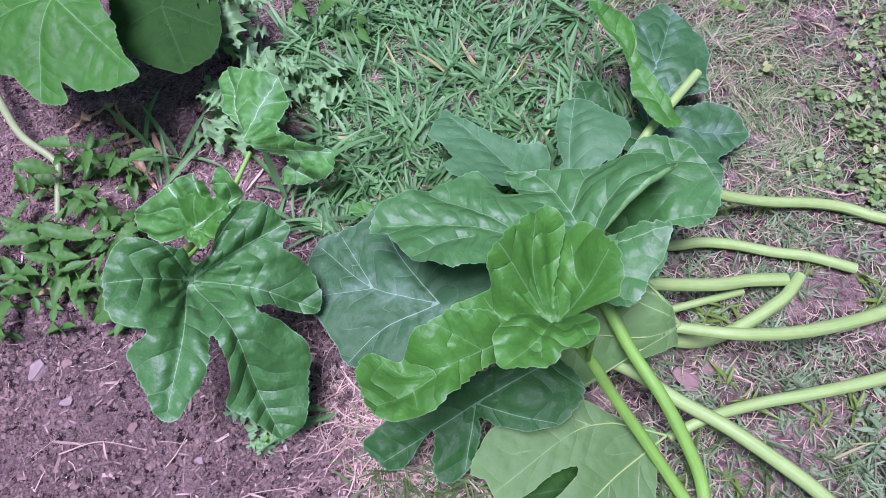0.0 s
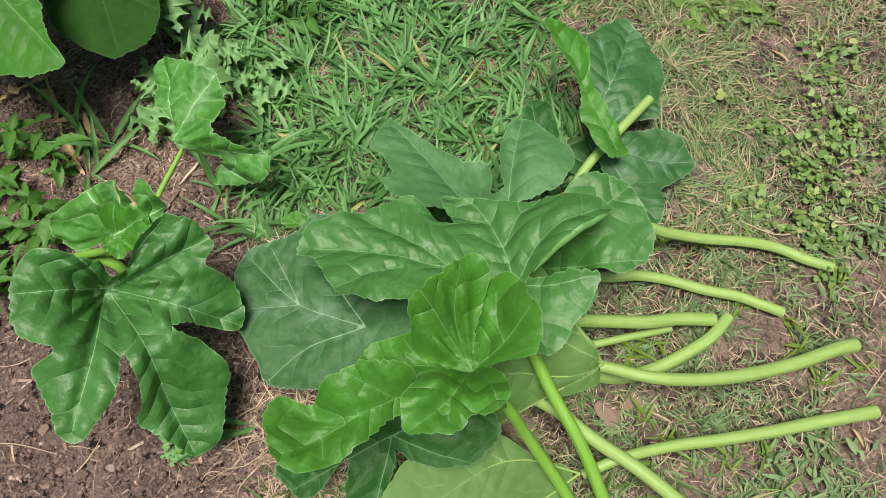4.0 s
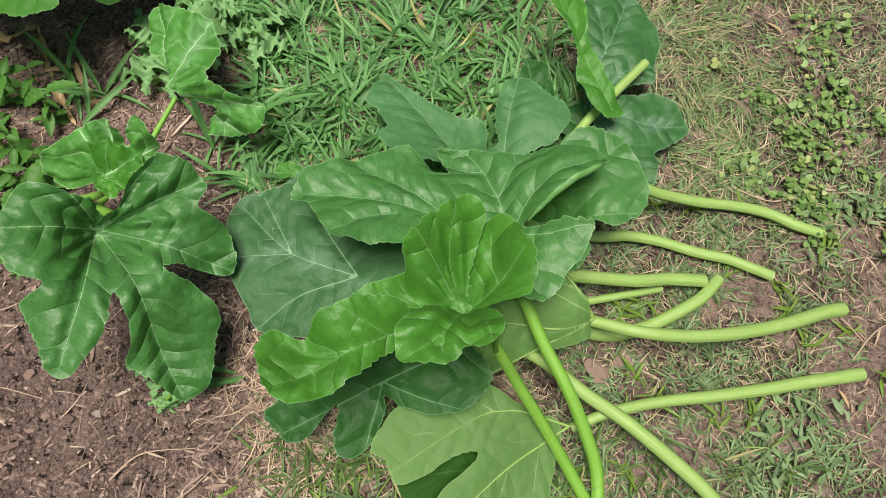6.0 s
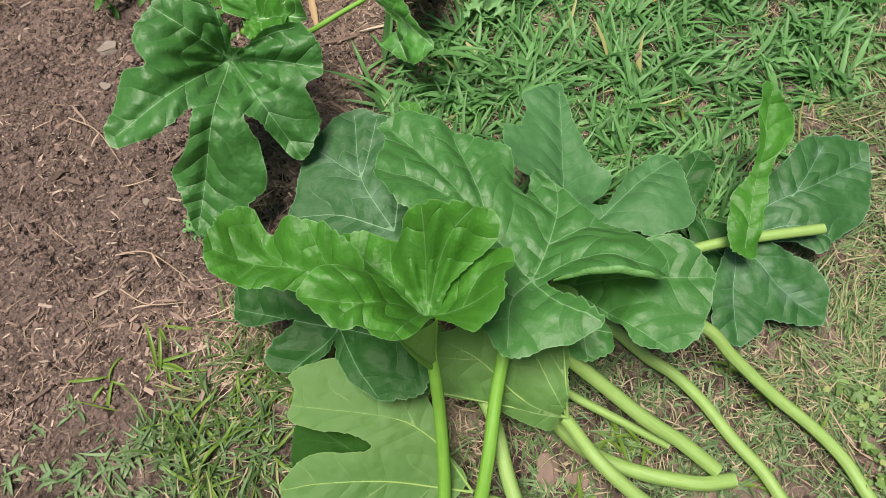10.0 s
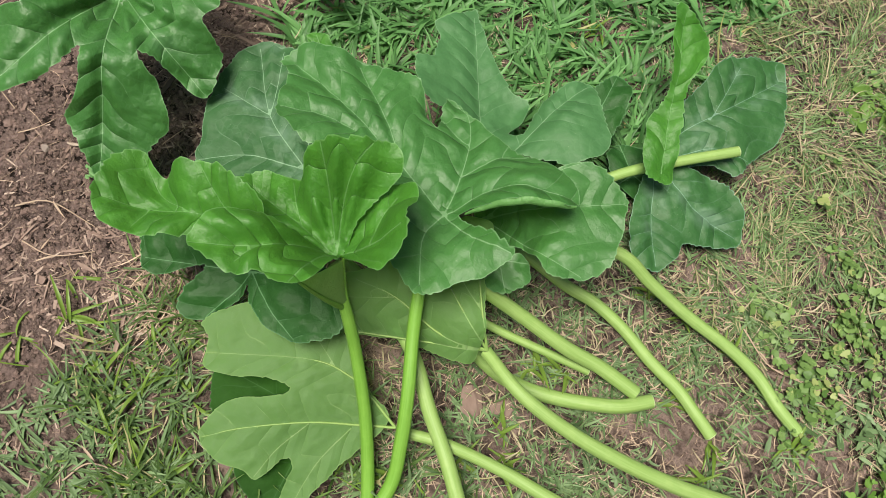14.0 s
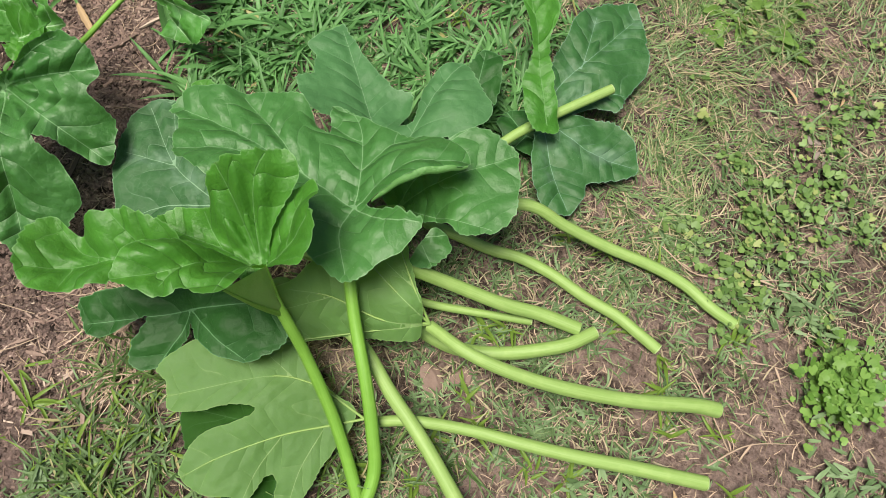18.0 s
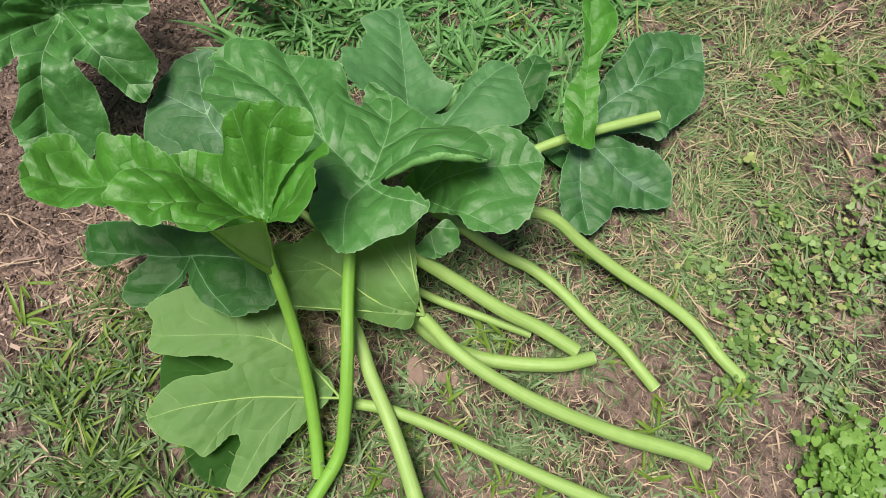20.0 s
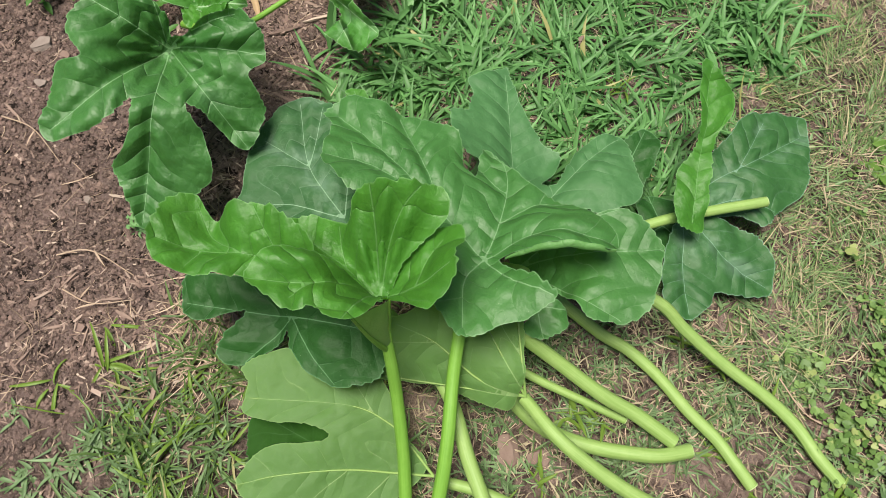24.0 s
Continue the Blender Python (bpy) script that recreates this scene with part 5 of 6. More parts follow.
def chips(name, places, rng, length, width, thick, mat):
    """Splinters of wood: six-sided slivers with slanted ends."""
    n = len(places)
    L, W, T = rng.uniform(*length, n) / 2, rng.uniform(*width, n) / 2, rng.uniform(*thick, n) / 2
    c = np.array([(-1, -1, -1), (1, -1, -1), (1, 1, -1), (-1, 1, -1), (-1, -1, 1), (1, -1, 1), (1, 1, 1), (-1, 1, 1)], float)
    v = c[None] * np.stack([L, W, T], 1)[:, None]
    v[..., 0] += rng.normal(0, 0.25, (n, 8)) * L[:, None]
    v[..., 1] *= rng.uniform(0.4, 1.1, (n, 8))
    a, b = rng.uniform(0, 6.28, n), rng.normal(0, 0.12, n)
    z = v[..., 2] + v[..., 0] * np.sin(b)[:, None]
    x = v[..., 0] * np.cos(a)[:, None] - v[..., 1] * np.sin(a)[:, None]
    y = v[..., 0] * np.sin(a)[:, None] + v[..., 1] * np.cos(a)[:, None]
    h = np.array([height(px, py) for px, py in places]) + T + 0.001
    v = np.stack([x + places[:, 0, None], y + places[:, 1, None], z + h[:, None]], -1)
    q = np.array([(0, 3, 2, 1), (4, 5, 6, 7), (0, 1, 5, 4), (1, 2, 6, 5), (2, 3, 7, 6), (3, 0, 4, 7)])
    f = (q[None] + (np.arange(n) * 8)[:, None, None]).reshape(-1, 4)
    return fast_mesh(name, v.reshape(-1, 3), f, mat, False)


CLOD = Nodes("soil_clod")
CLOD_TONE = CLOD.mix(CLOD.node("NewGeometry").outputs["Random Per Island"], (0.026, 0.016, 0.014), (0.235, 0.158, 0.142))
CLOD_TONE = CLOD.mix(CLOD.ramp(CLOD.noise(300, 5, 0.7), 0.4, 0.75), CLOD_TONE, (0.29, 0.212, 0.182))
CLOD = CLOD.done(CLOD_TONE, 0.95, CLOD.bump(CLOD.noise(420, 6, 0.75), 1.0, 0.004), specular=0.2)
BARK = wood_material("bark_flake", (0.045, 0.029, 0.027), (0.20, 0.135, 0.118), (0.42, 0.32, 0.275))
BED = (-0.95, 0.05, -0.35, 1.35)
p, rng = scatter(20000, BED, bed_share, 10)
stuff("soil_crumbs", lumps("soil_crumbs", p, rng, (0.0011, 0.0046), CLOD), "loose crumbs of dark brown soil", "soil")
p, rng = scatter(700, BED, lambda x, y: bed_share(x, y) * (0.30 + bump2(x, y, -0.66, 0.45, 0.12, 0.2) + 0.6 * bump2(x, y, -0.5, 0.75, 0.2, 0.12)), 18)
stuff("soil_clods", lumps("soil_clods", p, rng, (0.003, 0.0072), CLOD, 0.6), "larger clods of dark earth on the bed", "soil")
p, rng = scatter(2500, VIEW, lambda x, y: lawn_share(x, y) * bare_share(x, y), 11)
stuff("soil_crumbs", lumps("soil_crumbs", p, rng, (0.0012, 0.004), CLOD), "soil crumbs on bare patches of the lawn", "soil")
p, rng = scatter(7500, BED, lambda x, y: mulch_share(x, y) + 0.08 * bed_share(x, y), 12)
stuff("wood_splinters", chips("wood_splinters", p, rng, (0.003, 0.015), (0.0009, 0.0032), (0.0004, 0.0014), CHIP), "fine weathered wood splinters over the soil", "mulch")
p, rng = scatter(14000, BED, bed_share, 44)
stuff("wood_grit", chips("wood_grit", p, rng, (0.0012, 0.0050), (0.0008, 0.0022), (0.0004, 0.0010), BARK), "fine grit of rotted wood mixed into the soil", "mulch")
p, rng = scatter(2000, BED, lambda x, y: mulch_share(x, y) + 0.22 * bed_share(x, y), 32)
stuff("bark_flakes", chips("bark_flakes", p, rng, (0.004, 0.020), (0.0020, 0.0066), (0.0005, 0.0014), BARK), "flat flakes of pinkish-brown bark on the soil", "mulch")
p, rng = scatter(1000, BED, lambda x, y: 0.3 * bed_share(x, y) + mulch_share(x, y), 13)
stuff("dry_straw", grass_mesh("dry_straw", p, rng, (0.02, 0.075), (0.0010, 0.0020), (-0.05, 0.15), STRAW, 0.3, 6, None, 1.2), "dry stems and root fibres on the bed", "straw")


def single_chip(seed, name="wood_chip", mat=None):
    rng = np.random.default_rng(seed)
    bm = bmesh.new()
    bmesh.ops.create_cube(bm, size=1)
    bmesh.ops.subdivide_edges(bm, edges=[e for e in bm.edges if abs((e.verts[0].co - e.verts[1].co).x) > 0.5], cuts=3)
    for v in bm.verts:
        end = abs(v.co.x) * 2
        v.co.y *= (1 - 0.75 * end * rng.random()) * rng.uniform(0.75, 1.15)
        v.co.x += rng.normal(0, 0.08)
        v.co.z += 0.25 * math.sin(v.co.x * 3 + seed) + rng.normal(0, 0.16)
        v.co = Vector((v.co.x * 0.034, v.co.y * 0.0075, v.co.z * 0.0026))
    bmesh.ops.bevel(bm, geom=bm.edges[:], offset=0.0004, segments=1, affect="EDGES")
    me = bpy.data.meshes.new(name)
    bm.to_mesh(me)
    bm.free()
    me.materials.append(mat or CHIP)
    return me


chip_meshes = [single_chip(i) for i in range(6)]
bark_meshes = [single_chip(i, "bark_chip", BARK) for i in range(10, 14)]
p, rng = scatter(170, BED, lambda x, y: mulch_share(x, y) + 0.10 * bed_share(x, y), 14)
for i, (x, y) in enumerate(p):
    ob = new("wood_chip", chip_meshes[i % 6])
    k = rng.uniform(0.3, 1.0)
    ob.matrix_world = pose(x, y, height(x, y) + 0.0035, rng.normal(0, 8), rng.normal(0, 7), rng.uniform(0, 360)) @ Matrix.Diagonal((k, k * rng.uniform(0.4, 1.0), k, 1))
    tagged(ob, "weathered grey-brown wood chip lying on the soil", "wood chip", "wood chips on the bed")
p, rng = scatter(90, BED, lambda x, y: 0.25 * bed_share(x, y) + 0.5 * mulch_share(x, y) + bump2(x, y, -0.62, 0.46, 0.12, 0.12) * bed_share(x, y), 45)
for i, (x, y) in enumerate(p):
    ob = new("bark_chip", bark_meshes[i % 4])
    k = rng.uniform(0.35, 0.85)
    ob.matrix_world = pose(x, y, height(x, y) + 0.003, rng.normal(0, 9), rng.normal(0, 9), rng.uniform(0, 360)) @ Matrix.Diagonal((k * rng.uniform(0.5, 0.9), k * rng.uniform(1.3, 2.6), k * 1.6, 1))
    tagged(ob, "rough pinkish-brown flake of bark on the soil", "bark", "bark flakes on the bed")
# splinters that stand out by their size or paleness
for x, y, turn, kx, ky in [(-0.472, 0.262, 20, 0.8, 1.9), (-0.110, 0.165, 100, 2.2, 1.4), (-0.285, 0.495, 98, 1.7, 1.6), (-0.245, 0.005, 80, 1.1, 1.3), (-0.56, 0.35, -8, 1.3, 1.0),
                           (-0.50, 0.315, 5, 0.9, 1.0), (-0.33, 0.74, 60, 1.6, 1.3), (-0.30, 0.80, 60, 1.8, 1.0), (-0.07, 0.155, 120, 2.4, 1.3), (0.0, 0.09, 100, 1.4, 1.1)]:
    ob = new("wood_chip", chip_meshes[int(abs(turn)) % 6])
    ob.matrix_world = pose(x, y, height(x, y) + 0.005, 4, 3, turn) @ Matrix.Diagonal((kx, ky * 0.7, 1.2, 1))
    tagged(ob, "large pale splinter of wood lying on the soil", "wood chip", "wood chips on the bed")


def stone(x, y, size, mat, name, label, category, seed):
    bm = bmesh.new()
    bmesh.ops.create_icosphere(bm, subdivisions=3, radius=1)
    planes = [(Vector((math.cos(a * 1.3 + seed), math.sin(a * 1.3 + seed), 0.25 * math.sin(a * 2.1 + seed))).normalized(), 0.62 + 0.2 * math.sin(a * 3 + seed)) for a in range(6)]
    for v in bm.verts:
        for side, far in planes:
            over = v.co.dot(side) - far
            if over > 0:
                v.co -= side * over * 0.9
        v.co.z = max(-0.7, min(0.62, v.co.z))
        v.co *= 1 + 0.28 * noise.noise(v.co * 1.3 + Vector((seed, 0, 0))) + 0.08 * noise.noise(v.co * 4)
        v.co = Vector((v.co.x * size[0], v.co.y * size[1], v.co.z * size[2]))
    me = bpy.data.meshes.new(name)
    bm.to_mesh(me)
    bm.free()
    me.materials.append(mat)
    ob = new(name, me)
    ob.location = (x, y, height(x, y) + size[2] * 0.4)
    ob.rotation_euler[2] = seed
    return tagged(ob, label, category)


stone(-0.635, 0.470, (0.022, 0.018, 0.008), STONE, "pebble", "pale grey clod of earth on the bed", "stone", 1.0)
stone(-0.575, 0.415, (0.016, 0.012, 0.006), STONE, "pebble", "flat grey stone on the bed", "stone", 2.2)
stone(-0.36, 0.31, (0.010, 0.007, 0.004), STONE, "pebble", "small grey stone by the squash leaf", "stone", 3.1)
stone(0.418, 0.395, (0.024, 0.020, 0.005), BRICKBIT, "slate_piece", "brown-grey piece of slate lying in the grass", "stone", 0.6)
stone(0.375, 0.372, (0.032, 0.024, 0.005), BRICKBIT, "slate_piece", "reddish-brown flat piece of slate in the grass", "stone", 1.7)
stone(0.90, 0.58, (0.008, 0.006, 0.004), STONE, "pebble", "small grey pebble by the clover", "stone", 4.0)
stone(0.102, 0.998, (0.010, 0.007, 0.004), BRICKBIT, "leaf_scrap", "small orange-brown dead leaf scrap in the grass", "leaf", 5.0).location.z = 0.062


def leaf_mesh(name, length, width, mat, droop=0.4, fold=0.25, jag=0.0, rows=10, lobes=0, crinkle=0.04):
    """A single simple leaf along x: folded on its midrib, drooping, toothed when jag is set."""
    verts, faces = [], []
    for i in range(rows + 1):
        t = i / rows
        w = width * 0.5 * math.sin(math.pi * min(1, t**0.8 * 0.97 + 0.03)) ** 0.85
        w *= 1 + jag * (1 if i % 2 else -1)
        if lobes:
            w *= 0.62 + 0.38 * math.cos(2 * math.pi * lobes * t + 0.6)
        a = droop * t
        x, z = length * t * math.cos(a * 0.6), -length * t * math.sin(a) * 0.6
        for s in (-1, -0.5, 0, 0.5, 1):
            verts.append((x + (0.1 * jag * length * abs(s) if i % 2 else 0), s * w, z + fold * abs(s) * w + crinkle * w * math.sin(9 * t + s) + crinkle * abs(s) * w * 3 * math.sin(31 * t + 2 * s)))
    for i in range(rows):
        for k in range(4):
            a = i * 5 + k
            faces.append((a, a + 1, a + 6, a + 5))
    return mesh_of(name, verts, faces, mat)


SEEDLEAF = [leaf_mesh("leaf", 0.042, 0.017, WEED, 0.3, 0.45, 0.04, 16, 0, 0.05), leaf_mesh("leaf", 0.030, 0.013, WEED, 0.6, 0.4), leaf_mesh("leaf", 0.056, 0.022, WEED, 0.6, 0.45, 0.04, 18, 0, 0.05)]


def weed_plant(x, y, tall, pairs, kind, seed, label):
    rng = random.Random(seed)
    ob = thing("weed_seedling", (x, y, height(x, y)), label, "weed", "weed seedlings in the bed")
    top = (rng.uniform(-0.02, 0.02), rng.uniform(-0.02, 0.02), tall)
    me, line, _ = tube("stem", [(0, 0, -0.004), (top[0] * 0.4, top[1] * 0.4, tall * 0.5), top], 0.0016, 0.0009, STEM_GREEN, 7, 4)
    part("stem", me, ob)
    for i in range(pairs):
        at = line[int((i + 1) / pairs * (len(line) - 1))]
        for s in (0, 180):
            lf = part("leaf", SEEDLEAF[(kind + i) % 3], ob)
            k = rng.uniform(0.55, 1.2)
            lf.matrix_local = pose(*at, rng.uniform(-30, 30), rng.uniform(-35, 30), 90 * i + s + rng.uniform(-25, 25)) @ Matrix.Scale(k, 4)
    return ob


for i, (x, y, h, n) in enumerate([(-0.66, 0.69, 0.06, 3), (-0.60, 0.63, 0.05, 3), (-0.56, 0.60, 0.045, 2), (-0.63, 0.58, 0.04, 2), (-0.70, 0.74, 0.06, 3), (-0.58, 0.74, 0.08, 3), (-0.52, 0.80, 0.07, 3),
                                  (-0.66, 0.64, 0.05, 3), (-0.72, 0.66, 0.05, 3), (-0.54, 0.68, 0.05, 2), (-0.49, 0.70, 0.06, 2), (-0.71, 0.82, 0.05, 2), (-0.60, 0.53, 0.04, 2), (-0.49, 0.60, 0.05, 2),
                                  (-0.56, 0.83, 0.08, 2), (-0.165, 1.15, 0.10, 3), (-0.23, 1.18, 0.09, 3), (-0.11, 1.10, 0.08, 3), (-0.24, 1.26, 0.09, 3)]):
    weed_plant(x, y, h, n, i % 3, i, "small broad-leaved green weed seedling growing in the bed")
for i, (x, y, h) in enumerate([(-0.636, 0.860, 0.09), (-0.582, 0.833, 0.10), (-0.549, 0.859, 0.07), (-0.625, 0.734, 0.06), (-0.570, 0.676, 0.06), (-0.610, 0.632, 0.05), (-0.542, 0.715, 0.09), (-0.665, 0.800, 0.10), (-0.572, 0.588, 0.07), (-0.517, 0.795, 0.06), (-0.642, 0.689, 0.06), (-0.601, 0.769, 0.05)]):
    weed_plant(x, y, h, 3, i + 2, 120 + i, "leafy broad-leaved green weed crowding the edge of the bed")
p, rng = scatter(16, (-0.76, -0.44, 0.52, 0.78), lambda x, y: 1.0 if x + 0.5 * y < -0.15 else 0.3, 51)
for i, (x, y) in enumerate(p):
    weed_plant(x, y, rng.uniform(0.04, 0.06), 2 + i % 2, i % 3, 70 + i, "small broad-leaved green weed seedling growing in the bed")

THISTLE_LEAF = [leaf_mesh("leaf", 0.10, 0.062, THISTLE, 0.4, 0.2, 0.16, 36, 4.2, 0.22), leaf_mesh("leaf", 0.07, 0.050, THISTLE, 0.6, 0.25, 0.16, 30, 3.4, 0.22)]


def thistle(x, y, tall, n, seed, label, size=1.0):
    rng = random.Random(seed)
    ob = thing("sow_thistle", (x, y, height(x, y)), label, "weed", "sow thistles by the squash plant")
    me, line, _ = tube("stem", [(0, 0, -0.004), (0.005, 0.01, tall * 0.5), (0.0, 0.0, tall)], 0.0035, 0.002, STEM_GREEN, 8, 5)
    part("stem", me, ob)
    for i in range(n):
        at = line[int((0.15 + 0.85 * i / n) * (len(line) - 1))]
        lf = part("leaf", THISTLE_LEAF[i % 2], ob)
        lf.matrix_local = pose(*at, rng.uniform(-20, 20), rng.uniform(-30, 15), i * 137.5 + rng.uniform(-20, 20)) @ Matrix.Scale(size * rng.uniform(0.7, 1.15), 4)
    return ob


thistle(-0.345, 1.10, 0.20, 14, 1, "tall pale green sow thistle with jagged leaves", 1.15)
thistle(-0.29, 0.99, 0.10, 11, 2, "pale green sow thistle with jagged leaves", 1.1)
thistle(-0.35, 0.90, 0.09, 10, 3, "low grey-green sow thistle beside a curled squash leaf")
thistle(-0.20, 0.97, 0.06, 6, 4, "small pale green sow thistle in the grass")
thistle(-0.275, 0.36, 0.03, 9, 5, "low jagged weed half hidden under a squash leaf", 0.5)
thistle(-0.262, 0.325, 0.02, 8, 6, "low dark green jagged weed on the soil", 0.45)
thistle(-0.29, 0.39, 0.03, 8, 7, "low jagged weed in the notch of a squash leaf", 0.5)

GRASSLEAF = [leaf_mesh("leaf", 0.050, 0.0050, YELLOW, 0.9, 0.6), leaf_mesh("leaf", 0.038, 0.0064, YELLOW, 0.7, 0.6)]
BROADLEAF = [leaf_mesh("leaf", 0.15, 0.011, LUSH, 0.9, 0.5, 0, 12), leaf_mesh("leaf", 0.12, 0.010, LUSH, 0.5, 0.5, 0, 12)]


def sprig(x, y, n, seed, leaves, name, label, up=40, group="yellow-green sprigs between the stalks"):
    rng = random.Random(seed)
    ob = thing(name, (x, y, height(x, y) + 0.002), label, "grass", group)
    for i in range(n):
        lf = part("leaf", leaves[i % 2], ob)
        lf.matrix_local = pose(rng.uniform(-0.009, 0.009), rng.uniform(-0.009, 0.009), 0, rng.uniform(-40, 40), -rng.uniform(5, up + 25), rng.uniform(0, 360)) @ Matrix.Scale(rng.uniform(0.4, 1.15), 4)
    return ob


for i, (x, y, n) in enumerate([(0.455, 0.335, 7), (0.40, 0.30, 5), (0.455, 0.485, 8), (0.42, 0.47, 7), (0.405, 0.235, 6), (0.69, 0.515, 6), (0.78, 0.585, 7), (0.70, 0.475, 6), (0.72, 0.42, 5), (0.61, 0.55, 5),
                               (0.60, 0.31, 5), (0.80, 0.44, 4), (0.505, 0.66, 4), (0.565, 0.655, 4), (0.43, 0.37, 5), (0.34, 0.23, 5), (0.64, 0.655, 4), (0.83, 0.36, 5), (0.20, 1.0, 6), (0.55, 0.30, 5)]):
    sprig(x, y, n + 3, i, GRASSLEAF, "grass_sprig", "small yellow-green grass sprig growing between cut stalks")
LONGLEAF = [leaf_mesh("leaf", 0.070, 0.0052, YELLOW, 1.3, 0.5, 0, 12), leaf_mesh("leaf", 0.055, 0.0058, YELLOW, 1.7, 0.5, 0, 12)]
for i, (x, y, n) in enumerate([(-0.147, 0.143, 11), (0.018, 0.066, 10), (-0.031, 0.177, 9), (-0.184, 0.081, 5), (-0.184, 0.188, 4), (-0.013, 0.223, 6), (0.06, 0.16, 7), (0.06, 0.03, 8), (0.10, 0.07, 7), (-0.06, 0.11, 6), (0.0, 0.12, 7), (0.14, 0.02, 8)]):
    sprig(x, y, n, 40 + i, LONGLEAF, "grass_tuft", "tuft of long yellow-green grass blades at the edge of the bed", 35, "grass tufts at the edge of the bed")
GREYLEAF = [leaf_mesh("leaf", 0.030, 0.0048, CREEP, 1.2, 0.3), leaf_mesh("leaf", 0.022, 0.0055, CREEP, 0.9, 0.3)]
for i, (x, y, n) in enumerate([(-0.086, 0.027, 15), (-0.083, 0.058, 13), (-0.129, -0.024, 16), (-0.106, -0.049, 15), (-0.195, 0.018, 9), (-0.02, 0.043, 12), (-0.099, -0.006, 10), (-0.021, 0.004, 13), (-0.073, -0.033, 9),
                               (-0.15, -0.055, 14), (-0.06, -0.08, 14), (-0.12, -0.09, 14), (0.03, -0.03, 12), (-0.19, -0.09, 12), (-0.215, -0.03, 8), (0.02, 0.0, 9), (-0.06, 0.075, 8),
                               (0.55, 0.36, 9), (0.60, 0.40, 8), (0.66, 0.30, 9), (0.50, 0.30, 8), (0.80, 0.40, 7), (0.97, 0.42, 14), (1.0, 0.39, 14), (0.94, 0.38, 12), (0.88, 0.66, 8), (0.58, 0.24, 10), (0.52, 0.22, 9), (0.70, 0.25, 8)]):
    sprig(x, y, round(1.5 * n), 80 + i, GREYLEAF, "creeping_weed", "flattened clump of narrow grey-green weed leaves", 10, "narrow-leaved weed clumps")
for i, (x, y, n) in enumerate([(-0.22, 0.70, 5), (-0.25, 0.76, 6), (-0.44, 0.86, 6), (-0.47, 0.80, 5), (-0.19, 0.80, 6), (-0.16, 0.36, 5), (-0.50, 0.88, 4)]):
    sprig(x, y, n, 60 + i, BROADLEAF, "grass_tuft", "long broad green grass blades growing by the bed", 45, "long grass tufts by the bed")

LAWNWEED = plain_leaf("lawn_weed", (0.045, 0.110, 0.018), (0.130, 0.225, 0.052), 0.5, 0.2)
RUNNERLEAF = leaf_mesh("leaf", 0.035, 0.0035, STRAW, 0.5, 0.4)
ROSETTE = [leaf_mesh("leaf", 0.048, 0.020, LAWNWEED, 0.5, 0.3, 0.05, 14, 0, 0.05), leaf_mesh("leaf", 0.036, 0.017, LAWNWEED, 0.7, 0.3, 0.05, 14, 0, 0.05)]
for i, (x, y) in enumerate([(0.632, 1.192), (0.676, 1.185), (0.702, 1.229), (0.747, 1.188), (0.778, 1.154), (0.643, 1.135), (0.761, 1.253)]):
    sprig(x, y, 7 + i % 3, 150 + i, ROSETTE, "broad_weed", "low rosette of broad yellow-green weed leaves in the lawn", 15, "broad-leaved weeds in the lawn")
for i, (x, y) in enumerate([(0.848, 0.978), (0.864, 0.971), (0.834, 0.976), (0.877, 0.961), (0.868, 0.944), (0.849, 0.953)]):
    stone(x, y, (0.009 + 0.002 * (i % 3), 0.007, 0.005), STONE, "pebble", "dark grey-brown pebble beside the lawn weeds", "stone", 6.0 + i)

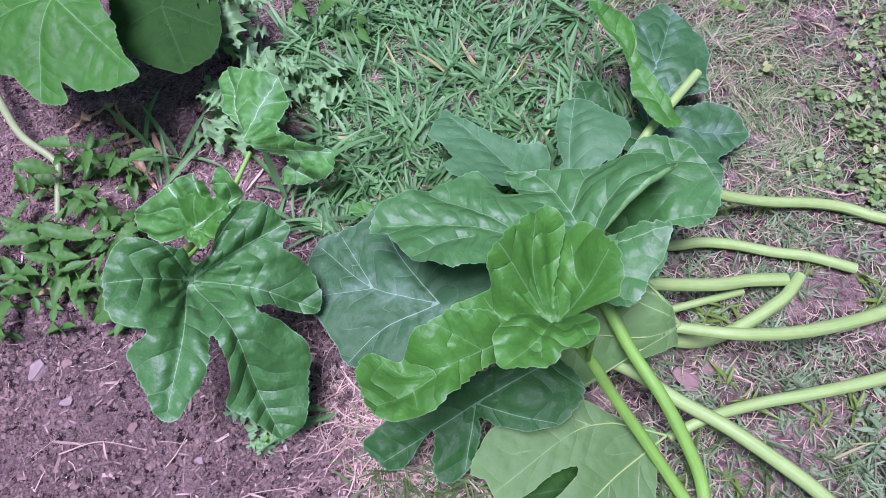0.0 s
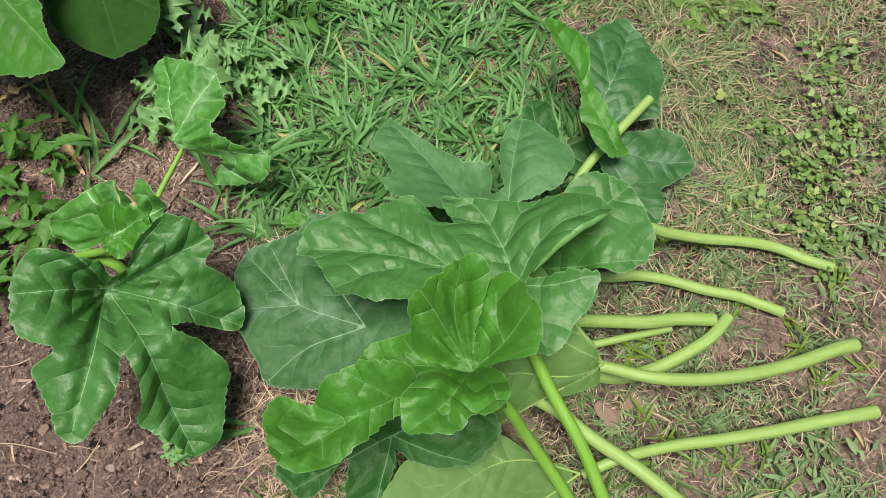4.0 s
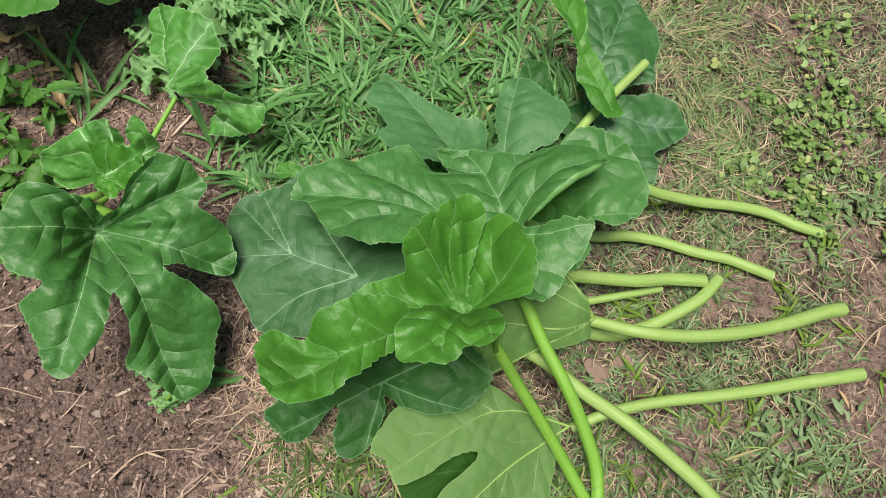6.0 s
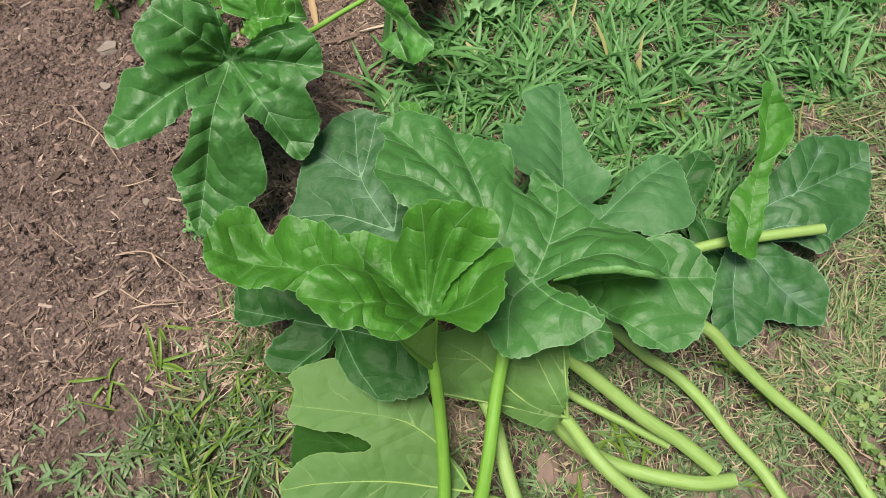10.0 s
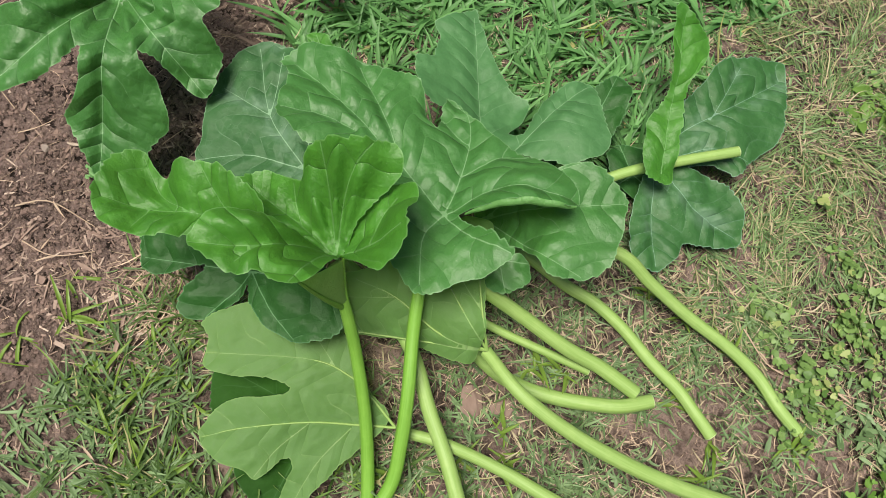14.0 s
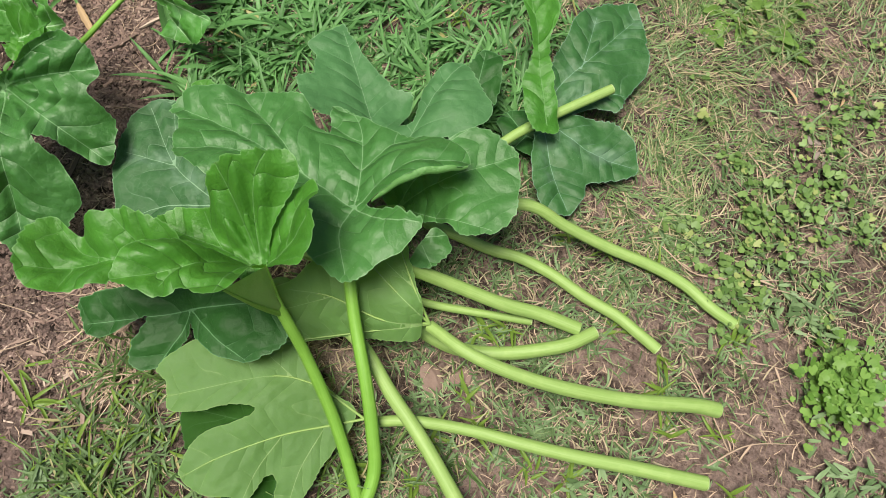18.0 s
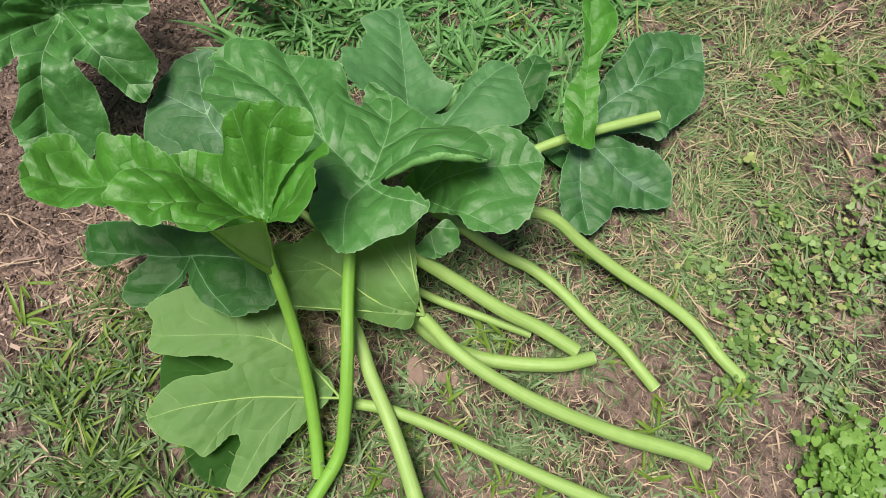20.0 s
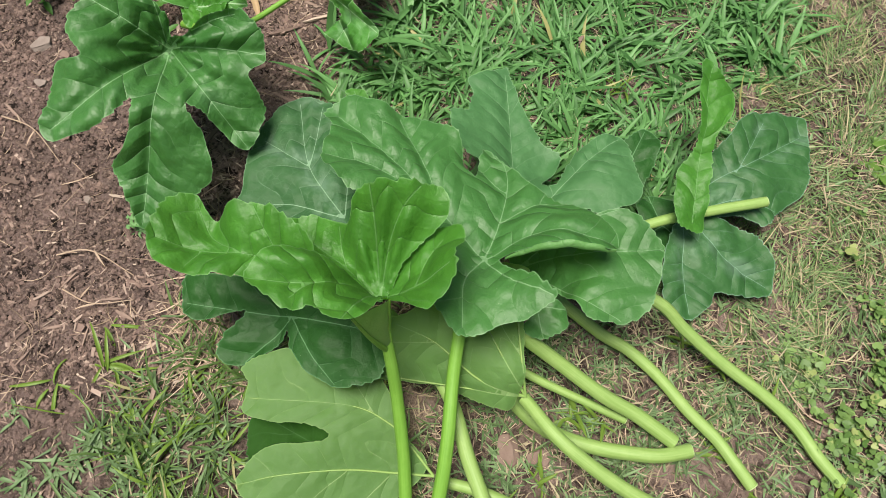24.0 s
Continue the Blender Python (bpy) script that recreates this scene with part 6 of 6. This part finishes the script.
# long dry runners that lie over the lawn and the bed
for i, way in enumerate([[(0.705, 0.673), (0.786, 0.684), (0.881, 0.694)], [(0.731, 0.525), (0.772, 0.469), (0.815, 0.42)], [(0.786, 0.396), (0.832, 0.442), (0.902, 0.471)], [(0.802, 0.56), (0.842, 0.568), (0.884, 0.567)], [(0.724, 0.648), (0.788, 0.688), (0.861, 0.717)], [(0.736, 0.919), (0.77, 0.877), (0.782, 0.821)], [(0.645, 0.701), (0.698, 0.671), (0.757, 0.679)], [(-0.003, -0.021), (0.017, 0.019), (0.08, 0.034)], [(-0.279, 0.185), (-0.224, 0.194), (-0.186, 0.233)], [(-0.571, 0.334), (-0.507, 0.345), (-0.438, 0.33)], [(-0.328, 0.218), (-0.285, 0.251), (-0.214, 0.261)], [(0.651, 1.252), (0.677, 1.329), (0.703, 1.377)], [(0.663, 1.246), (0.694, 1.31), (0.733, 1.351)]]):
    (x0, y0), (x1, y1), (x2, y2) = way
    ob = thing("dry_runner", (x0, y0, height(x0, y0)), "long thin dry tan grass runner lying loose on the ground", "grass", "dry grass runners")
    line = [(0, 0, 0.004), (x1 - x0, y1 - y0, height(x1, y1) - height(x0, y0) + 0.012), (x2 - x0, y2 - y0, height(x2, y2) - height(x0, y0) + 0.005)]
    part("stem", tube("stem", line, 0.0013, 0.0007, STRAW, 6, 8, 0.0, 1.0, 0.2)[0], ob)
    for k in range(2):
        lf = part("leaf", RUNNERLEAF, ob)
        at = Vector(line[1]) * (0.6 + 0.5 * k)
        lf.matrix_local = pose(at.x, at.y, at.z, 10, -8, 57 * i + 130 * k) @ Matrix.Scale(0.7 + 0.2 * k, 4)

# withered leaves by the vine
CURLED = leaf_mesh("withered_leaf", 0.10, 0.015, DRYLEAF, 0.1, 1.1, 0.16, 22, 2.3, 0.35)
for x, y, a, k in [(-0.583, 1.001, -68, 1.25), (-0.537, 0.885, -58, 1.12), (-0.670, 0.938, 39, 1.16), (-0.555, 0.802, 26, 0.79), (-0.731, 0.825, -16, 0.82)]:
    ob = new("withered_leaf", CURLED)
    ob.matrix_world = pose(x, y, height(x, y) + 0.010, 6, 0, a) @ Matrix.Scale(k, 4)
    tagged(ob, "long shrivelled tan leaf curled on the bed", "leaf", "withered leaves on the ground")
DRY = [leaf_mesh("withered_leaf", 0.10, 0.014, DRYLEAF, 0.3, 0.8, 0.1, 12), leaf_mesh("withered_leaf", 0.08, 0.012, DRYLEAF, 0.6, 0.9, 0.1, 12)]
for i, (x, y, a) in enumerate([(-0.55, 0.90, 20), (-0.50, 0.92, -70), (-0.48, 0.88, -60), (-0.60, 0.88, 200), (-0.44, 0.78, -40), (0.84, 1.0, 30), (0.80, 1.04, 120), (0.87, 1.06, 75), (-0.66, 0.60, 10), (0.745, 0.345, -60)]):
    ob = new("withered_leaf", DRY[i % 2])
    ob.matrix_world = pose(x, y, height(x, y) + 0.012, 10, 4, a) @ Matrix.Scale(0.9 if x < 0 else 0.45, 4)
    tagged(ob, "withered tan-brown leaf lying on the ground", "leaf", "withered leaves on the ground")
